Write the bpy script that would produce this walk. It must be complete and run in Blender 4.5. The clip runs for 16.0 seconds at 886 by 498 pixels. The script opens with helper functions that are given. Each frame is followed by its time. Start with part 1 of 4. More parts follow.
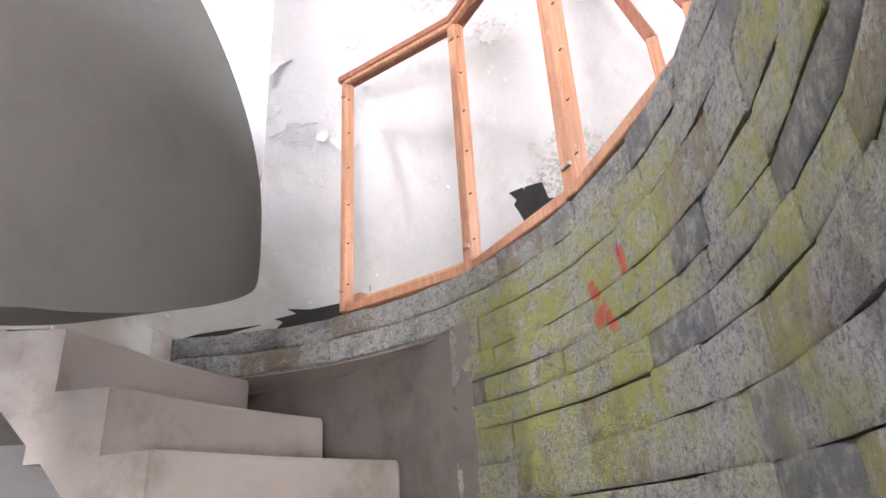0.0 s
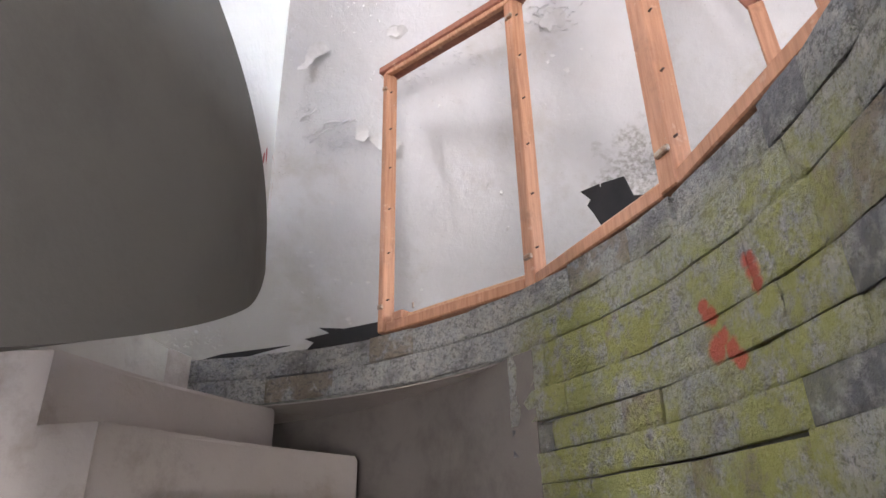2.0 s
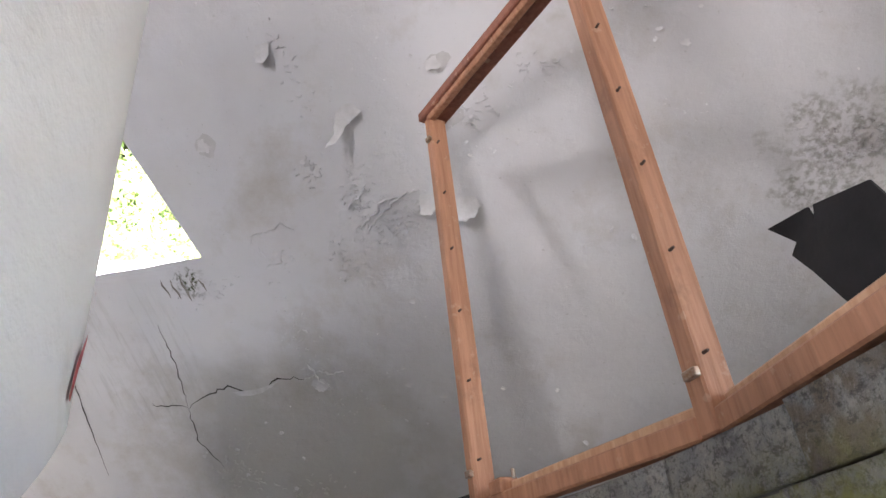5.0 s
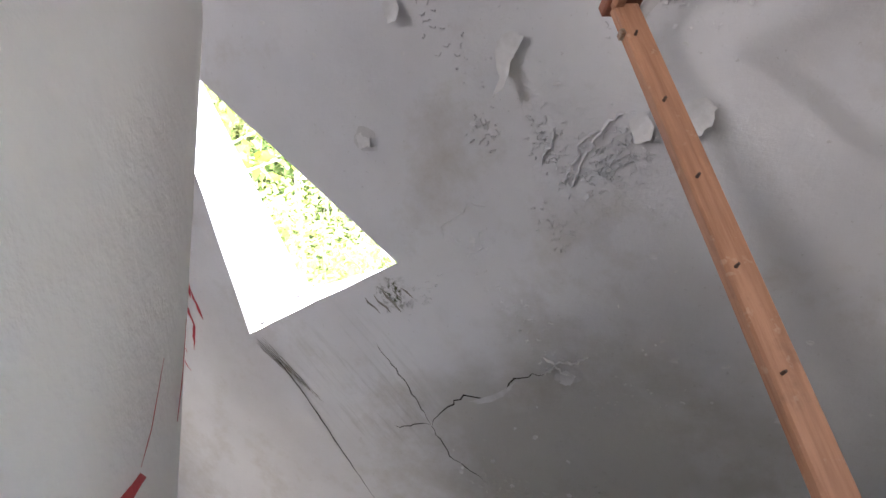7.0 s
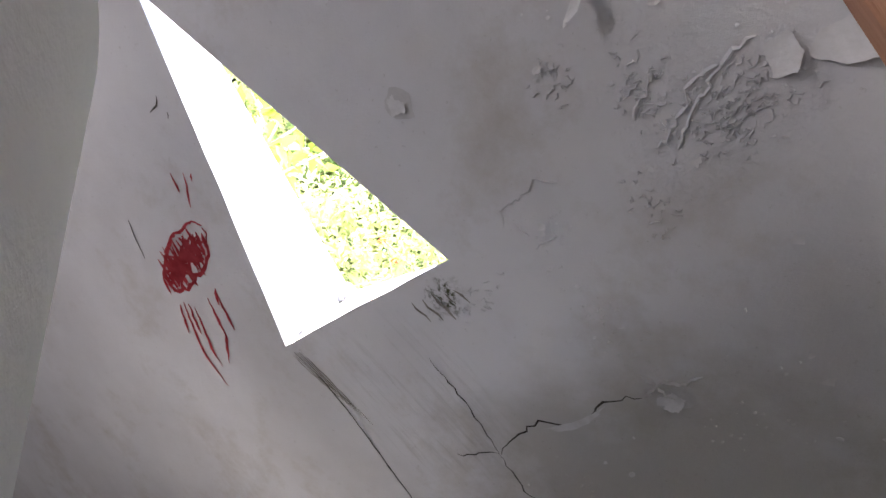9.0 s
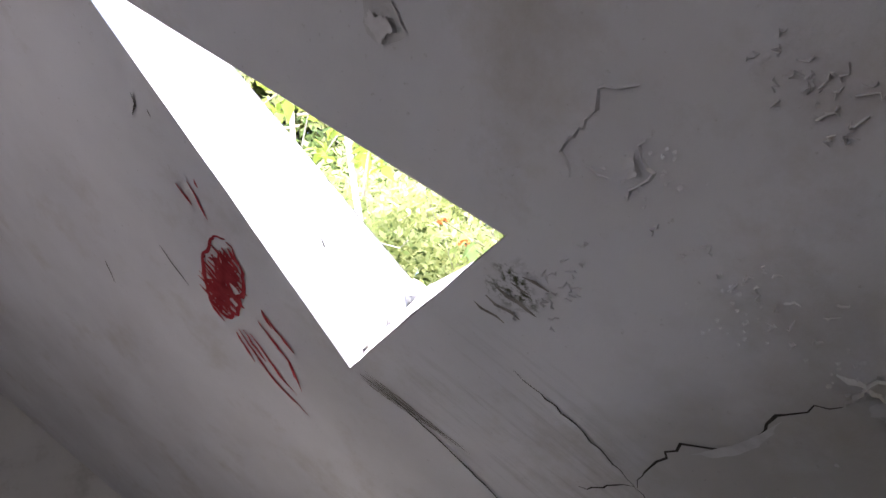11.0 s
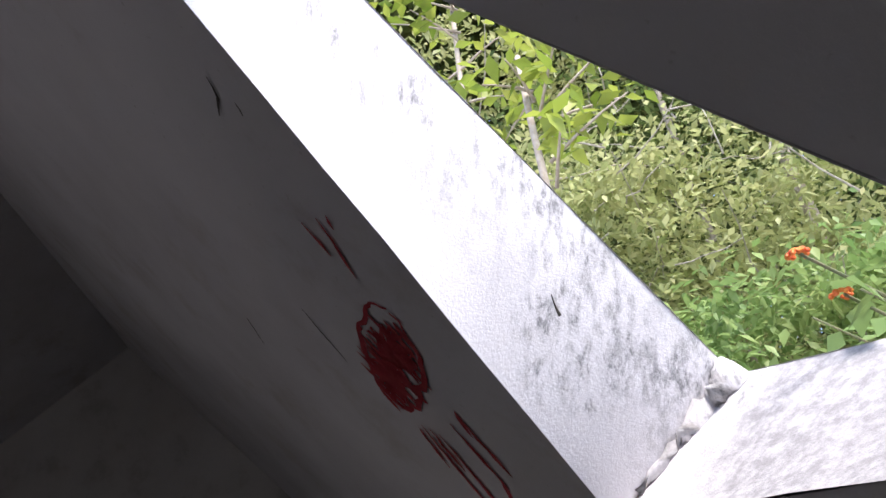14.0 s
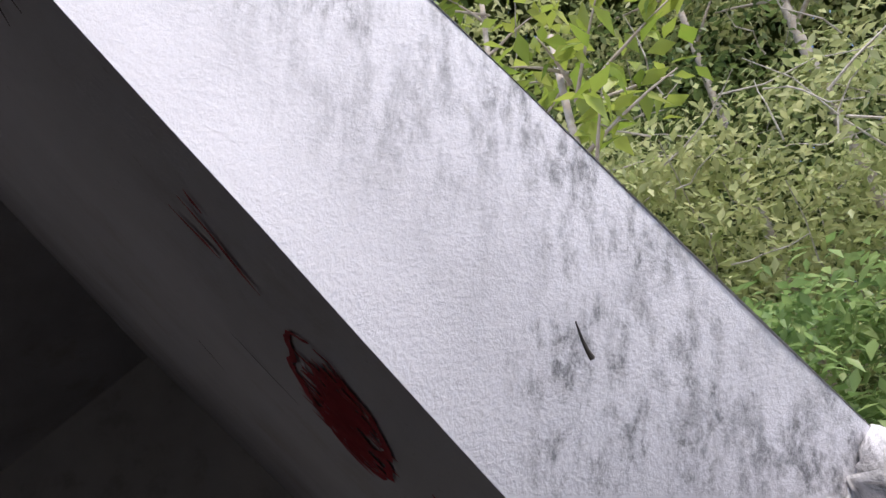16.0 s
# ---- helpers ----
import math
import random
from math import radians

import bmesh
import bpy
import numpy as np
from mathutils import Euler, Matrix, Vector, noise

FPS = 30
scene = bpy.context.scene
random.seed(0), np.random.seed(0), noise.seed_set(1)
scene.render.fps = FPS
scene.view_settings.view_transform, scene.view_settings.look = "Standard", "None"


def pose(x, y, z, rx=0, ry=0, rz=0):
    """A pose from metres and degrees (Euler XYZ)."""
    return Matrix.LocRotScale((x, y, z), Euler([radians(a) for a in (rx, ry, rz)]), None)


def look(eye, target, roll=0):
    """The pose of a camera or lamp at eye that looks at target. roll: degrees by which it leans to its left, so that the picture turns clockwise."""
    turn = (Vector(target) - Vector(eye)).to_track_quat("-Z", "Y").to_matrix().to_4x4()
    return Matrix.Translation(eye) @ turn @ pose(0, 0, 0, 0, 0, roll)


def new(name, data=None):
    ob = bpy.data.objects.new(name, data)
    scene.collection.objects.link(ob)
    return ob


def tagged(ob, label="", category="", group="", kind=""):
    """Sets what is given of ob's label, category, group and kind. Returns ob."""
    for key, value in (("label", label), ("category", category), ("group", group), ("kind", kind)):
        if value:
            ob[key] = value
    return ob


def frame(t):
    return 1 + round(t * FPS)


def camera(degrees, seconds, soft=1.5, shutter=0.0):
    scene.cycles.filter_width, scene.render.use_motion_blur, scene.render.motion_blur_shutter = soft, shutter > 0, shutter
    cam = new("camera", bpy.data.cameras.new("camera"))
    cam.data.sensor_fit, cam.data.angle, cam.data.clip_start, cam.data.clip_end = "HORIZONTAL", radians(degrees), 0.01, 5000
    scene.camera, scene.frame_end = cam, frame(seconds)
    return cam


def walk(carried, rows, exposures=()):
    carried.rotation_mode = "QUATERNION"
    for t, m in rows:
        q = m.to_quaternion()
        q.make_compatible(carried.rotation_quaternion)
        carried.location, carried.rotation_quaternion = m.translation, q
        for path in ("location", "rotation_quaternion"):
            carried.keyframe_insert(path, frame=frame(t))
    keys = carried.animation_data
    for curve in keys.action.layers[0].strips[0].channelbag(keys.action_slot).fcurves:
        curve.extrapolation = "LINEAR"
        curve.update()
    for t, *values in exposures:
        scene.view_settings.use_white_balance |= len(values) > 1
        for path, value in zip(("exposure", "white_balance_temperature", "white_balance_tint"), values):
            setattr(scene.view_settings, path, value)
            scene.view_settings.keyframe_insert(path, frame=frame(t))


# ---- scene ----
cam = camera(68.4, 16.0)
METRES, EYE, TILT, LEAN, TURN = 4.8, 1.5, 0.0, 0.0, 0.0
ROWS = [
    (0.0, 0.0, 0.0, 0.0, 1.33, 23.56, 3.05),
    (0.5, -0.0023, -0.006, 0.0159, 5.03, 28.34, 3.35),
    (1.0, 0.0027, 0.0098, 0.0103, 4.18, 26.63, 2.5),
    (1.5, 0.0042, 0.0547, 0.012, 4.77, 31.16, 4.33),
    (2.0, -0.0078, 0.0755, 0.029, 4.79, 25.1, 1.12),
    (2.5, -0.0219, 0.1096, 0.0381, 3.61, 27.85, 3.49),
    (3.0, -0.0174, 0.127, 0.0738, -0.43, 27.89, 5.97),
    (3.5, 0.0022, 0.1466, 0.0859, 4.57, 30.98, 1.88),
    (6.0, 0.0167, 0.2833, 0.1682, 37.72, 29.7, 8.49),
    (6.5, 0.0047, 0.298, 0.1774, 45.19, 28.08, 6.83),
    (7.0, -0.02, 0.3173, 0.1907, 47.2, 30.64, 8.55),
    (7.5, -0.0345, 0.3295, 0.2131, 44.86, 28.84, 6.65),
    (8.0, -0.0489, 0.355, 0.2152, 46.12, 30.94, 5.47),
    (8.5, -0.0607, 0.3725, 0.2408, 52.18, 29.41, 6.86),
    (9.0, -0.0741, 0.3885, 0.2441, 53.96, 30.48, 7.1),
    (9.5, -0.0901, 0.4045, 0.2721, 56.64, 29.3, 8.55),
    (10.0, -0.0963, 0.4367, 0.2777, 61.21, 29.81, 8.44),
    (12.5, -0.2086, 0.5171, 0.3655, 84.04, 30.12, 9.62),
    (13.0, -0.2225, 0.5212, 0.3815, 89.46, 30.38, 7.75),
    (13.5, -0.2537, 0.5169, 0.3872, 88.72, 30.95, 4.84),
    (14.0, -0.2802, 0.5062, 0.425, 84.83, 30.82, 4.73),
    (14.5, -0.2898, 0.5043, 0.4308, 86.4, 31.92, 3.78),
    (15.0, -0.3224, 0.5225, 0.4398, 89.21, 33.11, 5.24),
    (15.5, -0.3447, 0.5386, 0.4659, 93.32, 32.84, 5.68),
    (16.0, -0.3603, 0.5368, 0.4705, 88.33, 31.27, 3.49),
]
# exposure follows the clip's camera: it closes down as the bright opening fills the view
EXPO = [(t, e, 6500, m) for t, e, m in ((0.0, 6.15, 13), (0.5, 5.95, 13), (1.0, 5.75, 13), (3.5, 5.3, 13), (6.0, 4.65, 12), (8.0, 4.3, 14), (10.0, 3.85, 16), (12.5, 2.75, 17), (13.5, 2.05, 17), (14.5, 1.35, 17), (16.0, 0.95, 17))]
walk(cam, [(t, pose(0, 0, EYE, TILT, LEAN, TURN) @ pose(METRES * x, METRES * y, METRES * z, 90 + pitch, roll, yaw)) for t, x, y, z, yaw, pitch, roll in ROWS], EXPO)

# ---------------- light ----------------
world = bpy.data.worlds.new("world")
scene.world = world
world.use_nodes = True
wn = world.node_tree
sky = wn.nodes.new("ShaderNodeTexSky")
sky.sky_type, sky.sun_disc = "NISHITA", False
sky.sun_elevation, sky.sun_rotation = radians(53), radians(85)
wn.nodes["Background"].inputs["Strength"].default_value = 0.15
wn.links.new(sky.outputs[0], wn.nodes["Background"].inputs["Color"])
sun_data = bpy.data.lights.new("sun", "SUN")
sun_data.energy, sun_data.angle, sun_data.color = 2.6, radians(14), (1, 0.96, 0.9)
sun = new("sun", sun_data)
sun.matrix_world = look((0, 0, 20), Vector((0, 0, 20)) + Vector((-0.6, -0.05, -0.8)))


def window_lamp(name, eye, target, w, h, watts, color):
    d = bpy.data.lights.new(name, "AREA")
    d.shape, d.size, d.size_y, d.energy, d.color = "RECTANGLE", w, h, watts, color
    ob = new(name, d)
    ob.matrix_world = look(eye, target)
    return ob


# lamps standing in for sky light at openings out of view
window_lamp("skylight_lamp", (-2.1, -2.42, 4.02), (0.0, 3.2, 3.3), 0.2, 0.9, 4.0, (1.0, 0.96, 1.0))
# added fill that brightens the drum's east side; no such source is seen
window_lamp("gable_fill_lamp", (6.9, 0.75, 3.3), (0.0, 1.0, 2.9), 1.4, 1.2, 3.6, (0.95, 0.96, 1.0))
# added fill on stones and steps, from an assumed doorway behind the start
window_lamp("entrance_fill_lamp", (0.3, -4.9, 0.95), (0.3, 1.0, 1.6), 1.2, 1.6, 6.2, (1.0, 0.95, 0.97))


# ---------------- materials ----------------
class Mat:
    def __init__(self, name, rough=0.85):
        self.m = bpy.data.materials.new(name)
        self.m.use_nodes = True
        self.t = self.m.node_tree
        self.b = self.t.nodes["Principled BSDF"]
        self.b.inputs["Roughness"].default_value = rough
        self.pos = self.t.nodes.new("ShaderNodeNewGeometry").outputs["Position"]

    def node(self, kind, **inputs):
        n = self.t.nodes.new(kind)
        for k, v in inputs.items():
            self.set(n, k.replace("_", " "), v)
        return n

    def set(self, n, key, v):
        if isinstance(v, bpy.types.NodeSocket):
            self.t.links.new(v, n.inputs[key])
        else:
            n.inputs[key].default_value = v

    def noise(self, scale, detail=4.0, rough=0.6, vec=None, stretch=None):
        v = vec or self.pos
        if stretch:
            mp = self.node("ShaderNodeMapping", Vector=v)
            mp.inputs["Scale"].default_value = stretch
            v = mp.outputs[0]
        return self.node("ShaderNodeTexNoise", Vector=v, Scale=scale, Detail=detail, Roughness=rough).outputs["Fac"]

    def step(self, v, lo, hi, a=0.0, b=1.0):
        return self.node("ShaderNodeMapRange", Value=v, From_Min=lo, From_Max=hi, To_Min=a, To_Max=b).outputs[0]

    def mix(self, f, a, b):
        n = self.t.nodes.new("ShaderNodeMix")
        n.data_type = "RGBA"
        for i, v in ((0, f), (6, a), (7, b)):
            if isinstance(v, bpy.types.NodeSocket):
                self.t.links.new(v, n.inputs[i])
            else:
                n.inputs[i].default_value = (*v, 1) if isinstance(v, tuple) else v
        return n.outputs[2]

    def math(self, op, a, b=0.0):
        n = self.t.nodes.new("ShaderNodeMath")
        n.operation = op
        self.set(n, 0, a), self.set(n, 1, b)
        return n.outputs[0]

    def near(self, centre, radius, wobble=0.0, scale=12.0):
        """1 within the radius of a place, ragged by noise."""
        n = self.t.nodes.new("ShaderNodeVectorMath")
        n.operation = "DISTANCE"
        self.t.links.new(self.pos, n.inputs[0])
        n.inputs[1].default_value = centre
        d = n.outputs["Value"]
        if wobble:
            d = self.math("ADD", d, self.math("MULTIPLY", self.math("SUBTRACT", self.noise(scale), 0.5), wobble))
        return self.step(d, radius, radius * 0.6)

    def color(self, v):
        self.set(self.b, "Base Color", v if isinstance(v, bpy.types.NodeSocket) else (*v, 1))
        return self

    def bump(self, h, strength=0.3, dist=0.01):
        n = self.node("ShaderNodeBump", Height=h, Strength=strength, Distance=dist)
        self.t.links.new(n.outputs[0], self.b.inputs["Normal"])
        return self


def plaster(name, base, dark, stain, stain_lo=0.56, streak=None, grain=0.25):
    k = Mat(name, 0.9)
    c = k.mix(k.step(k.noise(1.3, 5), 0.35, 0.7), base, dark)
    c = k.mix(k.math("MULTIPLY", k.step(k.noise(2.6, 8, 0.7), stain_lo, stain_lo + 0.16), 0.65), c, stain)
    c = k.mix(k.math("MULTIPLY", k.step(k.noise(38, 4), 0.6, 0.72), 0.35), c, dark)
    if streak:
        c = k.mix(k.math("MULTIPLY", k.step(k.noise(5, 6, 0.7, stretch=(3.0, 0.6, 0.6)), 0.52, 0.68), 0.7), c, streak)
    k.color(c)
    h = k.math("ADD", k.noise(9, 6, 0.65), k.math("MULTIPLY", k.noise(120, 3), 0.12))
    return k.bump(h, grain, 0.02).m


def roof_material():
    k = Mat("old_white_limewash", 0.92)
    c = k.mix(k.step(k.noise(1.1, 5), 0.35, 0.7), (0.66, 0.655, 0.665), (0.54, 0.53, 0.535))
    brown = k.math("MULTIPLY", k.step(k.noise(2.1, 9, 0.72), 0.53, 0.72), 0.55)
    c = k.mix(brown, c, (0.40, 0.36, 0.30))
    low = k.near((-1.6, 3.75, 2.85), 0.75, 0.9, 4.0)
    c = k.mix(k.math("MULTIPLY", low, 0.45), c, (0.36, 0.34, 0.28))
    # algae under the opening and round the worn patch over the frame
    green = k.math("MULTIPLY", k.near((-1.74, 3.01, 3.54), 0.08, 0.18, 30.0), k.step(k.noise(60, 4), 0.45, 0.6))
    c = k.mix(green, c, (0.07, 0.075, 0.035))
    old = k.math("MULTIPLY", k.near((0.15, 2.42, 4.1), 0.33, 0.5, 9.0), k.step(k.noise(30, 5), 0.42, 0.6))
    c = k.mix(k.math("MULTIPLY", old, 0.7), c, (0.36, 0.35, 0.29))
    worn = k.math("MULTIPLY", k.near((0.75, 3.2, 3.36), 0.25, 0.4, 9.0), k.step(k.noise(45, 5), 0.42, 0.6))
    c = k.mix(worn, c, (0.36, 0.35, 0.33))
    runs = k.math("MULTIPLY", k.near((-2.2, 3.2, 3.36), 0.42, 0.3, 6.0), k.step(k.noise(7, 5, 0.7, stretch=(5, 0.5, 0.5)), 0.5, 0.66))
    c = k.mix(k.math("MULTIPLY", runs, 0.2), c, (0.2, 0.19, 0.16))
    c = k.mix(k.math("MULTIPLY", k.step(k.noise(55, 4), 0.66, 0.74), 0.4), c, (0.33, 0.31, 0.28))
    k.color(c)
    flaky = k.near((-0.75, 3.02, 3.53), 0.28, 0.4, 10.0)
    h = k.math("ADD", k.noise(8, 7, 0.68), k.math("MULTIPLY", k.math("MULTIPLY", flaky, k.noise(45, 5, 0.7)), 1.2))
    h = k.math("ADD", h, k.math("MULTIPLY", k.noise(140, 3), 0.1))
    return k.bump(h, 0.35, 0.02).m


def stone_material():
    k = Mat("painted_rough_stone", 0.93)
    inf = k.t.nodes.new("ShaderNodeObjectInfo")
    rnd = inf.outputs["Random"]
    c = k.mix(rnd, (0.45, 0.45, 0.44), (0.33, 0.335, 0.345))
    c = k.mix(k.step(k.noise(22, 7, 0.75), 0.42, 0.62), c, (0.50, 0.48, 0.43))
    c = k.mix(k.math("MULTIPLY", k.step(k.noise(85, 6, 0.8), 0.50, 0.62), 0.8), c, (0.11, 0.11, 0.105))
    c = k.mix(k.math("MULTIPLY", k.step(k.noise(130, 5, 0.8), 0.55, 0.66), 0.75), c, (0.62, 0.60, 0.54))
    c = k.mix(k.math("MULTIPLY", k.step(k.noise(4.5, 5, 0.7), 0.52, 0.64), 0.6), c, (0.15, 0.145, 0.145))
    tan = k.math("MULTIPLY", k.step(rnd, 0.86, 0.88), k.step(k.noise(9, 3), 0.4, 0.5))
    c = k.mix(k.math("MULTIPLY", tan, 0.7), c, (0.27, 0.21, 0.14))
    c = k.mix(k.math("MULTIPLY", k.step(k.noise(34, 6, 0.8, stretch=(1, 1, 1.8)), 0.53, 0.6), 0.7), c, (0.12, 0.115, 0.11))
    c = k.mix(k.math("MULTIPLY", k.step(k.noise(28, 6, 0.8, stretch=(1.4, 1.4, 1)), 0.56, 0.63), 0.6), c, (0.60, 0.58, 0.54))
    slate = k.step(rnd, 0.11, 0.09)
    c = k.mix(k.math("MULTIPLY", slate, k.step(k.noise(20, 5), 0.3, 0.55)), c, (0.17, 0.17, 0.185))
    # yellow-green growth in broad patches
    g = k.math("ADD", k.step(k.noise(3.2, 6, 0.65), 0.40, 0.60), k.math("MULTIPLY", k.near((0.32, 1.75, 2.05), 0.62, 0.5, 5.0), 0.55))
    g = k.math("MULTIPLY", g, k.step(k.noise(16, 6, 0.7), 0.34, 0.58))
    sep = k.node("ShaderNodeSeparateXYZ", Vector=k.pos)
    g = k.math("MULTIPLY", g, k.step(sep.outputs["Z"], 2.32, 2.2))
    g = k.math("MULTIPLY", g, k.step(sep.outputs["X"], -0.1, 0.12))
    g = k.math("MULTIPLY", g, k.step(slate, 0.0, 1.0, 1.0, 0.25))
    c = k.mix(k.math("MINIMUM", k.math("MULTIPLY", g, 0.8), 0.85), c, k.mix(k.noise(30, 4), (0.30, 0.32, 0.05), (0.48, 0.47, 0.15)))
    red = k.near((0.395, 1.585, 2.0), 0.026, 0.05, 25.0)
    for place, r in (((0.386, 1.612, 2.05), 0.014), ((0.382, 1.62, 2.075), 0.011), ((0.392, 1.61, 1.985), 0.018), ((0.402, 1.565, 1.972), 0.015), ((0.405, 1.553, 1.952), 0.012), ((0.425, 1.47, 2.085), 0.014), ((0.424, 1.475, 2.108), 0.012), ((0.426, 1.468, 2.06), 0.012)):
        red = k.math("MAXIMUM", red, k.near(place, r * 1.8, 0.03, 30.0))
    c = k.mix(k.math("MULTIPLY", red, 0.85), c, (0.62, 0.10, 0.06))
    k.color(c)
    h = k.math("ADD", k.noise(26, 8, 0.75), k.math("MULTIPLY", k.noise(95, 5, 0.7), 0.5))
    return k.bump(h, 1.0, 0.035).m


def wood_material(name, a, b):
    k = Mat(name, 0.6)
    tc = k.t.nodes.new("ShaderNodeTexCoord").outputs["Object"]
    g = k.noise(14, 6, 0.6, vec=tc, stretch=(5, 5, 0.35))
    c = k.mix(k.step(g, 0.35, 0.65), a, b)
    c = k.mix(k.math("MULTIPLY", k.step(k.noise(6, 5, 0.7), 0.56, 0.7), 0.5), c, (0.13, 0.06, 0.035))
    c = k.mix(k.math("MULTIPLY", k.step(k.noise(30, 3), 0.64, 0.7), 0.4), c, (0.55, 0.38, 0.27))
    k.color(c)
    return k.bump(g, 0.25, 0.01).m


def reveal_material():
    k = Mat("weathered_white_render", 0.9)
    c = k.mix(k.step(k.noise(2.5, 5), 0.35, 0.7), (0.76, 0.745, 0.76), (0.64, 0.625, 0.64))
    run = k.noise(3.0, 7, 0.7, stretch=(13, 13, 0.9))
    f = k.math("MULTIPLY", k.step(run, 0.44, 0.60), k.step(k.noise(75, 6, 0.8, stretch=(1, 1, 0.5)), 0.36, 0.54))
    f = k.math("MULTIPLY", f, k.step(k.noise(4.5, 3), 0.42, 0.58, 0.35, 1.0))
    # the outer edge weathers most
    n = k.t.nodes.new("ShaderNodeVectorMath")
    n.operation = "DOT_PRODUCT"
    k.t.links.new(k.pos, n.inputs[0])
    n.inputs[1].default_value = (0, 0.6824, 0.731)
    f = k.math("MULTIPLY", f, k.step(n.outputs["Value"], 4.70, 4.86))
    spot = k.math("MAXIMUM", k.near((-2.33, 2.81, 3.95), 0.15, 0.2, 9.0), k.math("MAXIMUM", k.near((-2.14, 2.62, 4.14), 0.07, 0.12, 9.0), k.near((-2.22, 2.80, 4.10), 0.12, 0.16, 9.0)))
    spot = k.math("MULTIPLY", spot, k.step(run, 0.44, 0.58))
    spot = k.math("MULTIPLY", spot, k.step(k.noise(70, 6, 0.8, stretch=(1, 1, 0.4)), 0.42, 0.6))
    sill = k.math("MULTIPLY", k.near((-2.0, 3.08, 3.68), 0.5, 0.2, 9.0), k.step(k.noise(34, 6, 0.75), 0.34, 0.60, 0.5, 1.0))
    sep = k.node("ShaderNodeSeparateXYZ", Vector=k.t.nodes.new("ShaderNodeNewGeometry").outputs["Normal"])
    sill = k.math("MULTIPLY", sill, k.step(k.math("ABSOLUTE", sep.outputs["X"]), 0.45, 0.3))
    f = k.math("MAXIMUM", f, k.math("MAXIMUM", k.math("MULTIPLY", spot, 0.95), k.math("MULTIPLY", sill, 0.9)))
    c = k.mix(k.math("MULTIPLY", f, 0.9), c, (0.15, 0.152, 0.155))
    k.color(c)
    h = k.math("ADD", k.noise(190, 4, 0.7), k.math("MULTIPLY", k.noise(80, 3), 0.6))
    return k.bump(h, 0.32, 0.005).m


def simple(name, a, b, scale=20.0, rough=0.8, bump=0.2, metal=0.0):
    k = Mat(name, rough)
    k.b.inputs["Metallic"].default_value = metal
    n = k.noise(scale, 5)
    k.color(k.mix(k.step(n, 0.35, 0.65), a, b))
    return k.bump(n, bump, 0.01).m


def leaf_material(name, a, b, rough=0.5):
    k = Mat(name, rough)
    r = k.t.nodes.new("ShaderNodeNewGeometry").outputs["Random Per Island"]
    c = k.mix(r, a, b)
    k.color(k.mix(k.step(k.noise(1.6, 4), 0.4, 0.65), c, tuple(0.55 * x + 0.45 * y for x, y in zip(b, (0.30, 0.27, 0.06)))))
    k.b.inputs["Subsurface Weight"].default_value = 0.0
    tr = k.node("ShaderNodeBsdfTranslucent", Color=c)
    mx = k.t.nodes.new("ShaderNodeMixShader")
    mx.inputs[0].default_value = 0.45
    k.t.links.new(k.b.outputs[0], mx.inputs[1])
    k.t.links.new(tr.outputs[0], mx.inputs[2])
    k.t.links.new(mx.outputs[0], k.t.nodes["Material Output"].inputs[0])
    return k.m


ROOF = roof_material()
WHITE = plaster("white_painted_plaster", (0.80, 0.80, 0.80), (0.72, 0.72, 0.73), (0.60, 0.58, 0.54), 0.62, grain=0.4)
GREY = plaster("bare_cement_render", (0.125, 0.118, 0.108), (0.10, 0.094, 0.086), (0.078, 0.073, 0.067), 0.52, grain=0.12)
CONCRETE = plaster("worn_concrete", (0.39, 0.35, 0.325), (0.30, 0.265, 0.24), (0.17, 0.14, 0.115), 0.52, grain=0.3)
FLOOR = plaster("dusty_screed", (0.42, 0.40, 0.37), (0.33, 0.31, 0.28), (0.22, 0.2, 0.18), 0.55)
DIM = plaster("dull_wall_plaster", (0.55, 0.54, 0.52), (0.45, 0.44, 0.42), (0.33, 0.31, 0.28), 0.55)
DARKWALL = plaster("dark_wall_render", (0.17, 0.15, 0.135), (0.12, 0.105, 0.095), (0.08, 0.07, 0.06), 0.5)
STONE = stone_material()
MORTAR = simple("joint_mortar", (0.16, 0.16, 0.145), (0.30, 0.30, 0.27), 30, 0.95, 0.6)
WOOD = wood_material("red_brown_timber", (0.33, 0.15, 0.08), (0.47, 0.24, 0.14))
WOODDARK = wood_material("dark_stained_timber", (0.22, 0.08, 0.05), (0.30, 0.12, 0.075))
WOODPALE = wood_material("pale_sawn_timber", (0.45, 0.25, 0.14), (0.60, 0.38, 0.24))
REVEAL = reveal_material()
TARP = simple("black_plastic_sheet", (0.006, 0.0055, 0.0065), (0.014, 0.013, 0.014), 12, 0.9, 0.3)
CRACK = simple("dark_crack", (0.03, 0.028, 0.025), (0.08, 0.07, 0.06), 40, 1.0)
STAIN = simple("brown_water_stain", (0.16, 0.14, 0.12), (0.30, 0.28, 0.25), 30, 1.0)
FLAKE = simple("peeled_paint_flake", (0.68, 0.67, 0.67), (0.58, 0.57, 0.56), 25, 0.85, 0.3)
BARE = simple("bare_render_patch", (0.50, 0.49, 0.485), (0.58, 0.57, 0.56), 25, 0.95, 0.5)
RED = simple("red_spray_paint", (0.34, 0.015, 0.025), (0.46, 0.05, 0.06), 30, 0.6)
STEEL = simple("rusty_clip_metal", (0.45, 0.40, 0.35), (0.25, 0.14, 0.08), 60, 0.5, 0.2, 0.6)
NAIL = simple("dark_rusty_iron", (0.05, 0.03, 0.025), (0.10, 0.06, 0.04), 60, 0.7)
